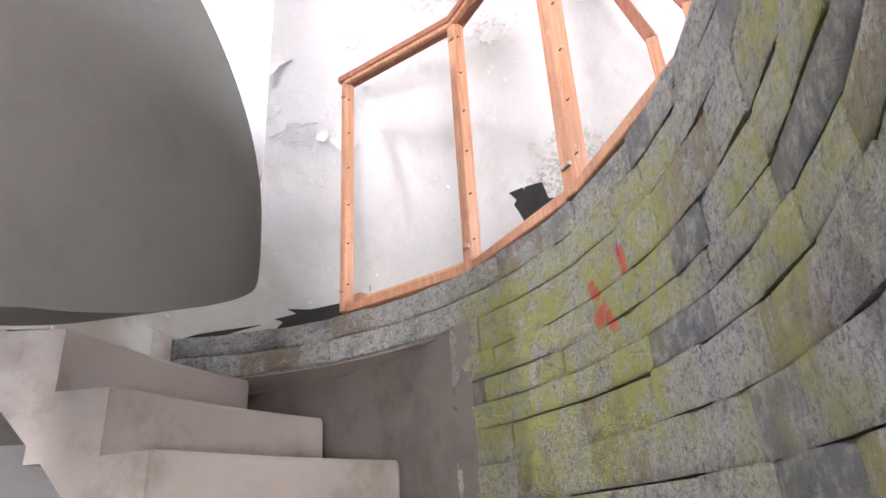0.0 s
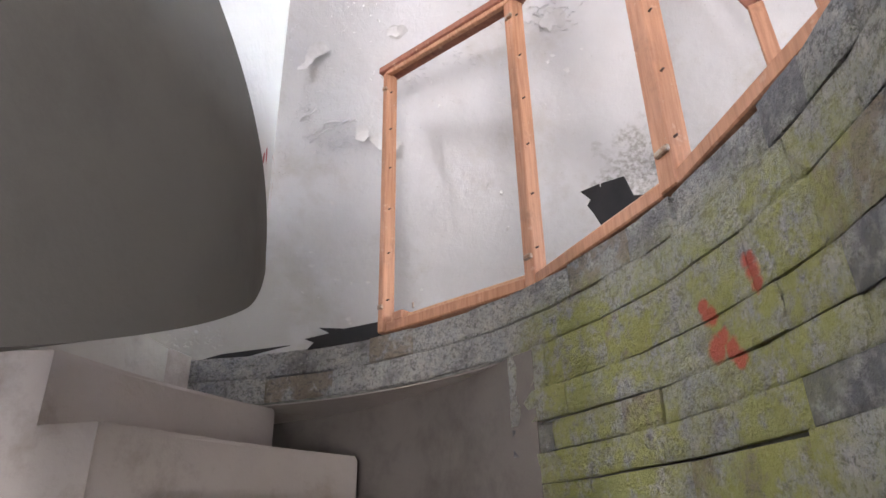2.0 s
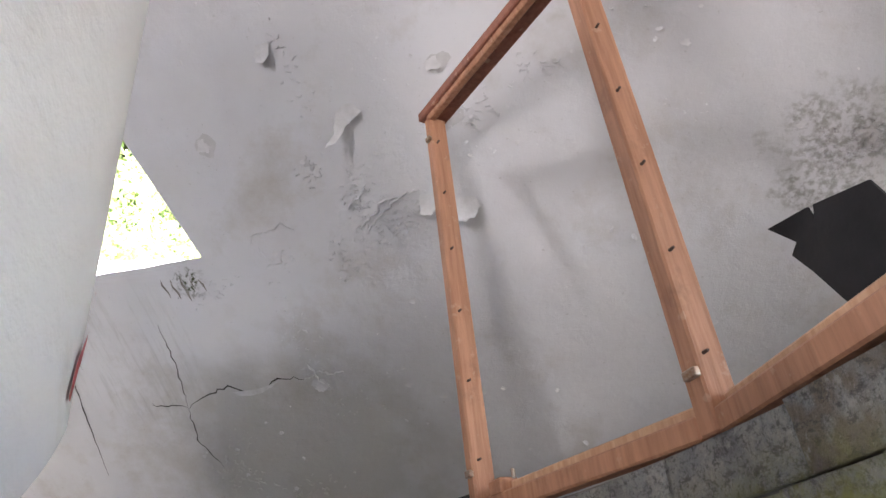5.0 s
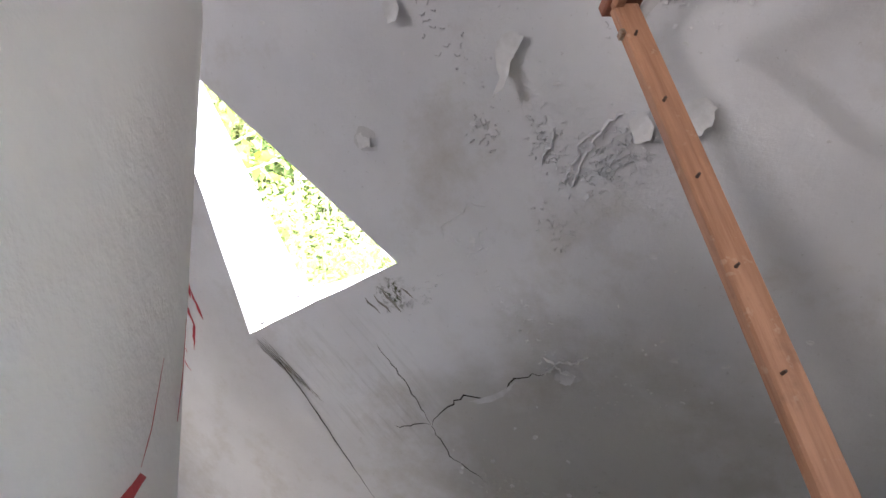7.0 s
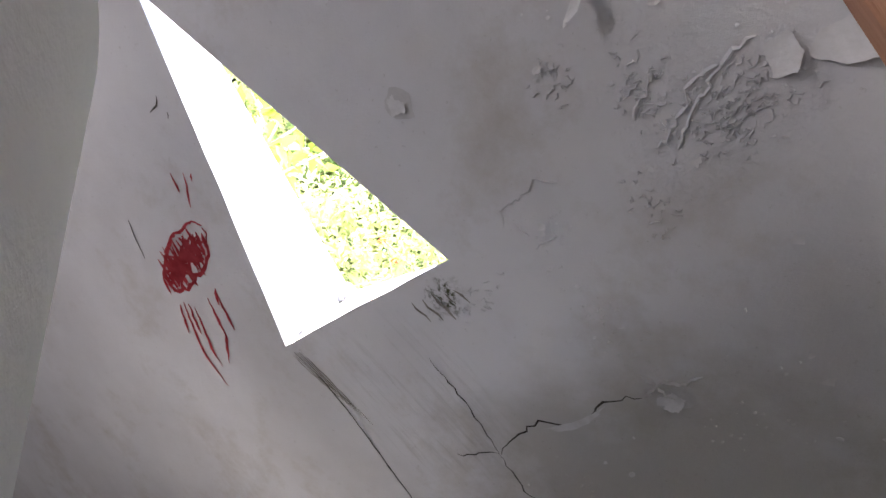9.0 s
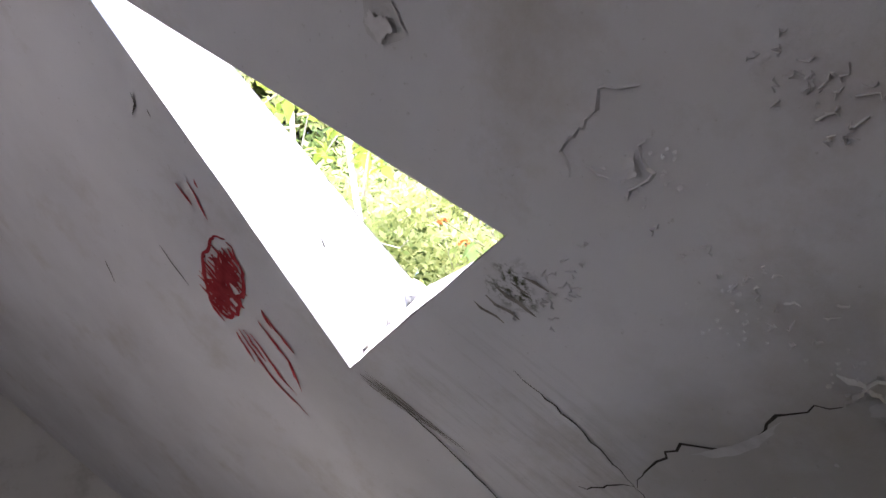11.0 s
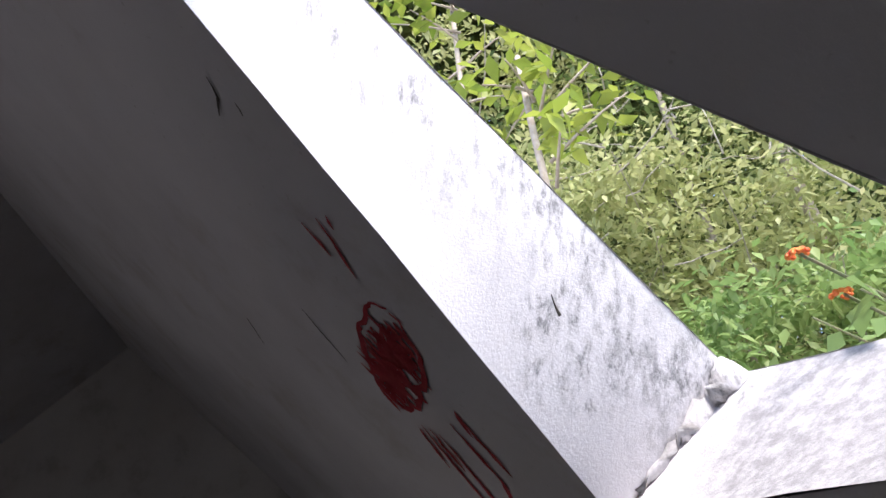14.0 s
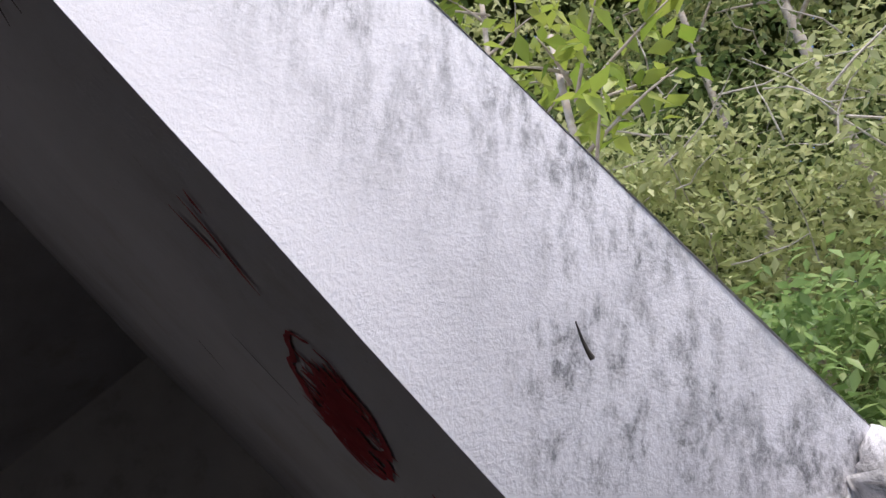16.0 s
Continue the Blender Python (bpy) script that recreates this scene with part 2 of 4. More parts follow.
LEAF_Y = leaf_material("yellow_green_leaf", (0.27, 0.33, 0.12), (0.52, 0.54, 0.28))
LEAF_D = leaf_material("deep_green_leaf", (0.06, 0.11, 0.035), (0.15, 0.21, 0.07))
LEAF_S = leaf_material("shrub_leaf", (0.14, 0.24, 0.07), (0.28, 0.40, 0.15))
LEAF_N = leaf_material("sapling_leaf", (0.16, 0.25, 0.03), (0.34, 0.40, 0.07))
BARK = simple("pale_ringed_bark", (0.30, 0.25, 0.20), (0.42, 0.37, 0.31), 18, 0.85, 0.5)
TWIG = simple("grey_dead_twig", (0.26, 0.23, 0.19), (0.46, 0.42, 0.36), 18, 0.85, 0.4)
SOIL = simple("leaf_litter_soil", (0.07, 0.055, 0.035), (0.13, 0.11, 0.06), 5, 0.95, 0.7)
ORANGE = simple("orange_red_petals", (0.75, 0.10, 0.03), (0.85, 0.30, 0.04), 90, 0.6)
STEMG = simple("green_stem", (0.10, 0.13, 0.05), (0.16, 0.14, 0.07), 30, 0.7)
OCHRE = plaster("ochre_outer_wall", (0.62, 0.47, 0.20), (0.55, 0.40, 0.16), (0.4, 0.3, 0.15))


# ---------------- mesh helpers ----------------
def mesh_of(name, verts, faces, mat, smooth=False):
    me = bpy.data.meshes.new(name)
    me.from_pydata([tuple(v) for v in verts], [], faces)
    me.materials.append(mat)
    if smooth:
        me.polygons.foreach_set("use_smooth", [True] * len(me.polygons))
    return me


def part(name, bm, mat, parent=None, label="", smooth=False):
    if isinstance(bm, bpy.types.Mesh):
        me = bm
    else:
        me = bpy.data.meshes.new(name)
        bmesh.ops.recalc_face_normals(bm, faces=bm.faces)
        bm.to_mesh(me)
        bm.free()
        me.materials.append(mat)
        if smooth:
            me.polygons.foreach_set("use_smooth", [True] * len(me.polygons))
    ob = new(name, me)
    if parent:
        ob.parent = parent
    if label:
        tagged(ob, label)
    return ob


def box(bm, size, m, bevel=0.004, jitter=0.0):
    r = bmesh.ops.create_cube(bm, size=1.0)
    vs = r["verts"]
    for v in vs:
        v.co = Vector((v.co.x * size[0], v.co.y * size[1], v.co.z * size[2]))
        if jitter:
            v.co += Vector([random.uniform(-jitter, jitter) for _ in range(3)])
    es = list({e for v in vs for e in v.link_edges})
    if bevel:
        r = bmesh.ops.bevel(bm, geom=es, offset=bevel, segments=1, affect="EDGES")
        vs = list({v for f in r["faces"] for v in f.verts} | {v for v in vs if v.is_valid})
    bmesh.ops.transform(bm, matrix=m, verts=vs)


def beam(a, b, w, d, twist=0.0, bevel=0.004):
    """A squared timber from a to b."""
    a, b = Vector(a), Vector(b)
    bm = bmesh.new()
    q = (b - a).to_track_quat("Z", "Y").to_matrix().to_4x4()
    box(bm, (w, d, (b - a).length), Matrix.Translation((a + b) / 2) @ q @ Matrix.Rotation(radians(twist), 4, "Z"), bevel)
    return bm


def tube(bm, pts, r0, r1, sides=6):
    rings = []
    n = len(pts)
    for i, p in enumerate(pts):
        p = Vector(p)
        t = (Vector(pts[min(i + 1, n - 1)]) - Vector(pts[max(i - 1, 0)])).normalized()
        a = t.orthogonal().normalized()
        b = t.cross(a)
        r = r0 + (r1 - r0) * i / (n - 1)
        rings.append([bm.verts.new(p + r * (math.cos(k * math.tau / sides) * a + math.sin(k * math.tau / sides) * b)) for k in range(sides)])
    for u, v in zip(rings, rings[1:]):
        for k in range(sides):
            bm.faces.new((u[k], u[(k + 1) % sides], v[(k + 1) % sides], v[k]))
    bm.faces.new(rings[0]), bm.faces.new(rings[-1])


CX, CY = -1.253, 1.061
R_IN, R_OUT = 0.88, 1.73
TOP = 2.36
RISE = 0.2
BASE = TOP - 12 * RISE


def polar(a, r, z):
    return Vector((CX + r * math.cos(radians(a)), CY + r * math.sin(radians(a)), z))


def ring_solid(name, a0, a1, n, section, mat, smooth=False):
    """A solid swept round the stair's axis; section(angle) gives its corners (r, z) in order."""
    secs = [[polar(a0 + (a1 - a0) * i / n, r, z) for r, z in section(a0 + (a1 - a0) * i / n)] for i in range(n + 1)]
    k = len(secs[0])
    verts = [v for s in secs for v in s]
    faces = [(i * k + j, i * k + (j + 1) % k, (i + 1) * k + (j + 1) % k, (i + 1) * k + j) for i in range(n) for j in range(k)]
    if abs(a1 - a0) < 359:
        faces += [tuple(range(k)), tuple(n * k + j for j in reversed(range(k)))]
    me = mesh_of(name, verts, faces, mat)
    bm = bmesh.new()
    bm.from_mesh(me)
    bmesh.ops.remove_doubles(bm, verts=bm.verts, dist=1e-5)
    bmesh.ops.recalc_face_normals(bm, faces=bm.faces)
    bm.to_mesh(me)
    bm.free()
    if smooth:
        for p in me.polygons:
            p.use_smooth = True
        me.set_sharp_from_angle(angle=radians(35))
    return new(name, me)


# ---------------- roof slopes with their openings ----------------
RIDGE_Y = 0.0
SLOPE = Vector((0, -0.731, 0.6824))
OUT = Vector((0, 0.6824, 0.731))
THICK = 0.3
INNER = [(-2.54, 1.945), (-1.618, 1.82), (-1.82, 3.054)]
OUTER = [(-2.395, 1.93), (-1.46, 1.66), (-1.77, 3.68)]


def roof_pt(x, v, off=0.0):
    """A point on the sloping soffit: x along it, v metres up it from the upper floor; off metres into the room."""
    return Vector((x, 4.28, TOP)) + v * SLOPE - off * OUT


def facing(p):
    """The same point on the opposite slope."""
    return Vector((p.x, 2 * RIDGE_Y - p.y, p.z))


V_RIDGE = (4.28 - RIDGE_Y) / 0.731
X0, X1 = -8.1, 7.1


def slope(name, turn, label):
    bm = bmesh.new()
    loops = []
    for off, tri in ((0.0, INNER), (-THICK, OUTER)):
        outer = [bm.verts.new(turn(roof_pt(x, v, off))) for x, v in ((X0, -1.0), (X1, -1.0), (X1, V_RIDGE + (0.0 if off == 0 else 0.28)), (X0, V_RIDGE + (0.0 if off == 0 else 0.28)))]
        hole = [bm.verts.new(turn(roof_pt(x, v, off))) for x, v in tri]
        es = [bm.edges.new((l[i], l[(i + 1) % len(l)])) for l in (outer, hole) for i in range(len(l))]
        bmesh.ops.triangle_fill(bm, use_beauty=True, edges=es)
        loops.append(outer)
    for i in range(4):
        bm.faces.new((loops[0][i], loops[0][(i + 1) % 4], loops[1][(i + 1) % 4], loops[1][i]))
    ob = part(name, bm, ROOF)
    return tagged(ob, label, "sloping ceiling", kind="structure")


def reveal(name, turn, label):
    bm = bmesh.new()
    n = 10
    for i in range(3):
        j = (i + 1) % 3
        rows = []
        for s in range(n + 1):
            f = s / n
            p = Vector(INNER[i]).lerp(Vector(INNER[j]), f)
            q = Vector(OUTER[i]).lerp(Vector(OUTER[j]), f)
            row = []
            for k in range(7):
                g = k / 6
                w = p.lerp(q, g)
                lift = 0.006 * noise.noise((w.x * 5, w.y * 5, g * 3 + i))
                if g > 0.8:
                    lift -= 0.006 * (g - 0.8) / 0.2
                c = Vector((sum(t[0] for t in INNER) / 3, sum(t[1] for t in INNER) / 3))
                w = w + (c - w).normalized() * (0.004 + lift)
                row.append(bm.verts.new(turn(roof_pt(w.x, w.y, -THICK * 1.0 * g + 0.001))))
            rows.append(row)
        for u, v in zip(rows, rows[1:]):
            for k in range(6):
                bm.faces.new((u[k], v[k], v[k + 1], u[k + 1]))
    ob = part(name, bm, REVEAL, smooth=True)
    return tagged(ob, label, "window reveal", kind="structure")


same = lambda p: p
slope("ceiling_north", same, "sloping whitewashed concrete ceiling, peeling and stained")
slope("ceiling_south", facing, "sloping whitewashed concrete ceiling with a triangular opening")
reveal("window_1", same, "deep white rendered reveal of a triangular opening, mould-streaked")
reveal("window_2", facing, "deep white rendered reveal of a triangular opening")


def gable(name, x, thick, hole=None):
    """An end wall under the ridge, with a square opening where hole is given as (y0, y1, z0, z1)."""
    bm = bmesh.new()
    loops = []
    for xx in (x, x + thick):
        pts = [(-5.1, BASE), (5.1, BASE), (5.1, 1.58), (RIDGE_Y, 6.4), (-5.1, 1.58)]
        vs = [bm.verts.new((xx, y, z)) for y, z in pts]
        ls = [vs]
        if hole:
            y0, y1, z0, z1 = hole
            ls.append([bm.verts.new((xx, y, z)) for y, z in ((y0, z0), (y1, z0), (y1, z1), (y0, z1))])
        es = [bm.edges.new((l[i], l[(i + 1) % len(l)])) for l in ls for i in range(len(l))]
        bmesh.ops.triangle_fill(bm, use_beauty=True, edges=es)
        loops.append(ls)
    for a, b in zip(*loops):
        for i in range(len(a)):
            j = (i + 1) % len(a)
            bm.faces.new((a[i], a[j], b[j], b[i]))
    # end walls get a duller plaster than the ceiling: shade put into the colour
    return tagged(part(name, bm, DIM), "plastered gable wall, dull stained white", "wall", kind="structure")


# the east opening is unseen, added to seat the drum's fill lamp
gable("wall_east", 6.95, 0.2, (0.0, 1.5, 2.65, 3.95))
gable("wall_west", -8.05, 0.2)
for nm, y in (("wall_south", -5.12), ("wall_north", 5.12)):
    bm = bmesh.new()
    if y < 0:
        # gap for the assumed doorway, never in view, where a fill lamp stands
        for x0, x1, z0, z1 in ((-8.0, -0.35, BASE, 1.75), (0.95, 7.1, BASE, 1.75)):
            box(bm, (x1 - x0, 0.2, z1 - z0), Matrix.Translation(((x0 + x1) / 2, y, (z0 + z1) / 2)), 0)
    else:
        box(bm, (15.1, 0.2, 1.75 - BASE), Matrix.Translation((-0.45, y, (1.75 + BASE) / 2)), 0)
    tagged(part(nm, bm, DIM), "low plastered outer wall under the eaves", "wall", kind="structure")

# ground floor
bm = bmesh.new()
box(bm, (15.3, 10.3, 0.2), Matrix.Translation((-0.5, 0.0, BASE - 0.1)), 0)
tagged(part("floor", bm, FLOOR), "dusty grey cement ground floor", "floor", kind="structure")

# upper floor slab round the stairwell
def well_radius(a):
    return R_OUT + max(0.0, min(1.0, (a - 43) / 45)) * 0.42


bm = bmesh.new()
n = 72
inner = []
for i in range(n + 1):
    a = -32 + (122) * i / n
    inner.append(a)
rows = []
for a in inner:
    d = Vector((math.cos(radians(a)), math.sin(radians(a)), 0))
    far = min((6.93 - CX) / d.x if d.x > 1e-3 else 99, (4.9 - CY) / d.y if d.y > 1e-3 else 99)
    p, q = polar(a, R_OUT + 0.03, TOP), Vector((CX, CY, TOP)) + d * far
    rows.append([bm.verts.new(w) for w in (p, q, q - Vector((0, 0, 0.2)), p - Vector((0, 0, 0.2)))])
for u, v in zip(rows, rows[1:]):
    for k in range(4):
        bm.faces.new((u[k], u[(k + 1) % 4], v[(k + 1) % 4], v[k]))
tagged(part("floor_upper", bm, CONCRETE), "grey concrete upper floor slab round the stairwell", "floor", kind="structure")
bm = bmesh.new()
vs = []
ring = [polar(90 + 11.0 * 0 + i * 6, 0.9, TOP) for i in range(0, 16)]
poly = [Vector((CX - 0.0, 4.25, TOP)), Vector((-7.84, 4.25, TOP)), Vector((-7.84, CY, TOP))]
vs = [bm.verts.new(p) for p in ring[::-1] + poly[::1]]
f = bm.faces.new(vs)
ext = bmesh.ops.extrude_face_region(bm, geom=[f])
bmesh.ops.translate(bm, vec=(0, 0, -0.2), verts=[g for g in ext["geom"] if isinstance(g, bmesh.types.BMVert)])
tagged(part("floor_landing", bm, FLOOR), "dusty grey cement landing at the head of the stair", "floor", kind="structure")

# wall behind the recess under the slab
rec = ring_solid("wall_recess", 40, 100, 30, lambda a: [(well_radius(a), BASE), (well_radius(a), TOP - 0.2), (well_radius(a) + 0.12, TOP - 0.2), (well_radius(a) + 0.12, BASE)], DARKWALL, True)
tagged(rec, "dark rendered wall of the recess beside the stair", "wall", kind="structure")
back = ring_solid("wall_stairwell", -34, 44, 40, lambda a: [(R_OUT + 0.022, BASE), (R_OUT + 0.022, TOP - 0.004), (R_OUT + 0.2, TOP - 0.004), (R_OUT + 0.2, BASE)], MORTAR)
tagged(back, "curved stairwell wall faced with rough mossy stones", "stone wall", kind="structure")
band = ring_solid("wall_fascia", 44, 90, 30, lambda a: [(R_OUT + 0.022, TOP - 0.195), (R_OUT + 0.022, TOP - 0.004), (R_OUT + 0.2, TOP - 0.004), (R_OUT + 0.2, TOP - 0.195)], MORTAR)
tagged(band, "curved slab edge faced with rough grey stones", "stone fascia", kind="structure")

# ---------------- the drum in the middle of the stair ----------------
def drum_low(a):
    return 2.115 + 0.0105 * min(max(a - 19, 0), 28) + 0.0065 * min(max(a - 47, 0), 28) if a > 0 else 2.2 + 0.006 * min(-a, 110)


def drum_section(a):
    z = drum_low(a)
    return [(R_IN, z), (R_IN, 3.42), (R_IN - 0.12, 3.42), (R_IN - 0.12, z)]


drum = ring_solid("wall_drum", -150, 210, 144, drum_section, WHITE, True)
tagged(drum, "round white plastered drum wall with red paint streaks", "column", kind="structure")

NOSE_A, NOSE_Z = 22.0, 2.095


def lip(a):
    """The lower and upper edge of the grey band round the drum's foot."""
    f = min(1.0, max(0.0, (NOSE_A - a) / 13.0))
    rnd = math.sqrt(max(0.0, 1 - (1 - f) ** 2))
    low = 1.752 + 0.27 * max(0.0, (a + 26) / 43) ** 1.35 if a > -26 else 1.752 + 0.004 * (a + 26)
    high = 2.225 - 0.0075 * (a - 5)
    low, high = min(low, NOSE_Z), max(high, NOSE_Z)
    return NOSE_Z + (low - NOSE_Z) * rnd, NOSE_Z + (high - NOSE_Z) * rnd


def lip_section(a):
    lo, hi = lip(a)
    r = R_IN + 0.006
    return [(r, lo), (r + 0.0015, lo * 0.5 + hi * 0.5), (r, hi), (r - 0.1, hi), (r - 0.1, lo)]


lipob = ring_solid("trim_drum_foot", -110, NOSE_A - 0.01, 120, lip_section, GREY, True)
tagged(lipob, "smooth grey cement band wrapping the foot of the drum", "column base", kind="structure")

# ---------------- stair ----------------
stair = tagged(new("staircase"), "curved concrete staircase with worn chipped steps", "staircase", kind="structure")
stair.location = (CX, CY, BASE)
STEP_A, SKEW = 11.6, 8.5


def step_mesh(k):
    """Step k down from the landing: riser, tread and a rounded outer nose."""
    a = 90 - STEP_A * k
    z1 = TOP - RISE * k
    ro = 1.86 if k < 4 else 1.70
    ri = 0.915
    bm = bmesh.new()

    def plan(z):
        front = [(a + SKEW * (1 - f), ri + (ro - 0.04 - ri) * f) for f in (0, 0.25, 0.5, 0.75, 1)]
        front += [(a + 0.5, ro - 0.012), (a + 1.6, ro)]
        rear = [(a + STEP_A + 5, ro), (a + STEP_A + SKEW + 4, ri)]
        return [polar(p, r, z) - Vector(stair.location) for p, r in front + rear]
    lo = z1 - RISE - 0.012
    edge = 0.012
    rings = [[bm.verts.new(p) for p in plan(lo)], [bm.verts.new(p) for p in plan(z1 - edge)]]
    top = plan(z1)
    c = sum(top, Vector()) / len(top)
    rings.append([bm.verts.new(p + (c - p).normalized() * edge * 0.8) for p in top])
    for u, v in zip(rings, rings[1:]):
        for i in range(len(u)):
            bm.faces.new((u[i], u[(i + 1) % len(u)], v[(i + 1) % len(v)], v[i]))
    bm.faces.new(rings[0]), bm.faces.new(rings[-1])
    return bm


for k in range(1, 12):
    part("step", step_mesh(k), CONCRETE, stair)
# the top riser under the landing's edge
bm = bmesh.new()
pts = [polar(90 + 7.5 * (1 - f), 0.915 + (1.74 - 0.915) * f, 0) for f in (0, 0.5, 1)]
vs = []
for p, q in zip(pts, pts[1:]):
    d = (q - p)
    box(bm, (d.length + 0.002, 0.06, RISE + 0.01), Matrix.Translation((p + q) / 2 + Vector((0.0, 0.0, TOP - RISE / 2 + 0.003)) - Vector(stair.location)) @ Matrix.Rotation(math.atan2(d.y, d.x), 4, "Z"), 0.006)
part("riser", bm, CONCRETE, stair)
# inner string: sawtooth side of the steps, with a sloping soffit
bm = bmesh.new()
prev = None
for k in range(0, 12):
    for e in (0, 1):
        a = 90 + SKEW - STEP_A * (k - 1 + e) - 0.01 * (1 - e)
        zt = TOP - RISE * k
        zb = TOP - RISE * (k - 1 + e) - 0.42
        cur = [bm.verts.new(polar(a, r, z) - Vector(stair.location)) for r, z in ((0.905, zb), (0.905, zt - 0.004), (0.93, zt - 0.004), (0.93, zb))]
        if prev:
            for j in range(4):
                bm.faces.new((prev[j], prev[(j + 1) % 4], cur[(j + 1) % 4], cur[j]))
        prev = cur
part("string", bm, CONCRETE, stair)
bm = bmesh.new()
prev = None
for k in range(0, 24):
    a = 106 - k * 6
    zb = TOP - RISE * (98 - a) / STEP_A - 0.22
    cur = [bm.verts.new(polar(a, r, z) - Vector(stair.location)) for r, z in ((0.93, zb - 0.2), (0.93, zb - 0.05), (1.68, zb - 0.05), (1.68, zb - 0.2))]
    if prev:
        for j in range(4):
            bm.faces.new((prev[j], prev[(j + 1) % 4], cur[(j + 1) % 4], cur[j]))
    prev = cur
part("soffit", bm, CONCRETE, stair)

# ---------------- timber louvre frame on the slab edge ----------------
frame_ob = tagged(new("louvre_frame"), "bare red-brown timber louvre frame standing on the stairwell edge", "window frame")
P = [Vector((-0.42, 2.61, TOP)), Vector((0.108, 2.225, TOP)), Vector((0.40, 1.672, TOP)), Vector((0.545, 1.06, TOP))]
TOPS = [3.545, 3.525, 3.50, 3.48]
frame_ob.location = P[1]


def fpart(name, bm, mat, parent=None, label=""):
    ob = part(name, bm, mat, parent or frame_ob, label)
    if not parent:
        ob.location = -Vector(frame_ob.location)
    return ob


def post(i, w, d, twist):
    b = P[i] + Vector((0, 0, 0.005))
    t = Vector((P[i].x, P[i].y, TOPS[i]))
    bm = beam(b, t, w, d, twist)
    ob = fpart("post", bm, WOOD)
    ax = math.radians(twist)
    # nails of the lost louvre clips
    for j in range(6):
        z = TOP + 0.13 + j * 0.19
        nb = bmesh.new()
        q = Matrix.Translation((P[i].x, P[i].y, z)) @ Matrix.Rotation(ax, 4, "Z")
        bmesh.ops.create_cone(nb, cap_ends=True, segments=8, radius1=0.0036, radius2=0.0026, depth=0.016, matrix=q @ pose(w / 2 + 0.004, -d * 0.2, 0, 0, 90, 0))
        part("nail", nb, NAIL, ob)
    for z in (TOP + 0.1, TOPS[i] - 0.09):
        nb = bmesh.new()
        box(nb, (w * 0.75, 0.012, 0.016), Matrix.Translation((P[i].x, P[i].y, z)) @ Matrix.Rotation(ax, 4, "Z") @ pose(w * 0.12, -d / 2 - 0.004, 0), 0.002)
        part("clip", nb, STEEL, ob, "pale metal louvre clip")


for i, (w, d, tw) in enumerate(((0.03, 0.06, -37), (0.045, 0.06, -50), (0.06, 0.062, -66))):
    post(i, w, d, tw)
for i in range(3):
    a, b = P[i], P[i + 1]
    dirn = (b - a).normalized()
    up = Vector((0, 0, 1))
    side = dirn.cross(up).normalized()
    fpart("sill", beam(a + up * 0.023 + dirn * 0.02, b + up * 0.023 - dirn * 0.03, 0.042, 0.04), WOOD)
    fpart("sill_strip", beam(a + up * 0.054 + dirn * 0.02 - side * 0.015, b + up * 0.054 - dirn * 0.03 - side * 0.012, 0.02, 0.02), WOODPALE)
    if i == 2:
        continue
    ta, tb = Vector((a.x, a.y, TOPS[i])), Vector((b.x, b.y, TOPS[i + 1]))
    fpart("head", beam(ta + up * 0.02 - dirn * 0.03, tb + up * 0.02 + dirn * 0.0, 0.085, 0.032), WOODDARK)
    fpart("head_strip", beam(ta + side * 0.02, tb + side * 0.02, 0.025, 0.03), WOOD)
for i in range(1):
    nb = bmesh.new()
    p = P[i].lerp(P[i + 1], 0.28) + Vector((-0.03, -0.035, 0.06))
    box(nb, (0.008, 0.012, 0.02), Matrix.Translation(p), 0.002)
    fpart("clip", nb, STEEL)
# board under the head at the third post
t2, t3 = Vector((P[1].x, P[1].y, TOPS[1] - 0.03)), Vector((P[2].x, P[2].y, TOPS[2] - 0.03))
bm = bmesh.new()
wedge = [t2.lerp(t3, 0.22), t2.lerp(t3, 0.98), t3 - Vector((0, 0, 0.13)) + (t2 - t3) * 0.02]
vs = [bm.verts.new(p + Vector((-0.02, -0.012, 0))) for p in wedge]
ex = bmesh.ops.extrude_face_region(bm, geom=[bm.faces.new(vs)])
bmesh.ops.translate(bm, vec=(0.014, 0.008, 0), verts=[g for g in ex["geom"] if isinstance(g, bmesh.types.BMVert)])
fpart("board", bm, WOODDARK)
# block at the foot of the first post
fpart("block", beam(P[0] + Vector((0.045, -0.03, 0.055)), P[0] + Vector((0.085, -0.06, 0.055)), 0.05, 0.035), WOOD)


def bent(pts, w, d, label):
    root = tagged(new("leaning_timber"), label, "timber")
    root.location = pts[0]
    for p, q in zip(pts, pts[1:]):
        ob = part("rail", beam(p, q, w, d, 20), WOODDARK if q[2] > 3.3 else WOOD, root)
        ob.location = -Vector(pts[0])
    return root


bent([(0.84, 1.91, TOP), (0.82, 1.93, 3.14), (0.75, 2.09, 3.62), (0.65, 2.32, 4.08)], 0.034, 0.045, "broken red-brown timber frame leaning behind the stairwell edge")
bent([(0.91, 1.71, TOP), (0.89, 1.73, 3.11), (0.85, 1.86, 3.42), (0.71, 2.19, 4.07)], 0.045, 0.05, "second broken timber frame leaning on the upper floor")


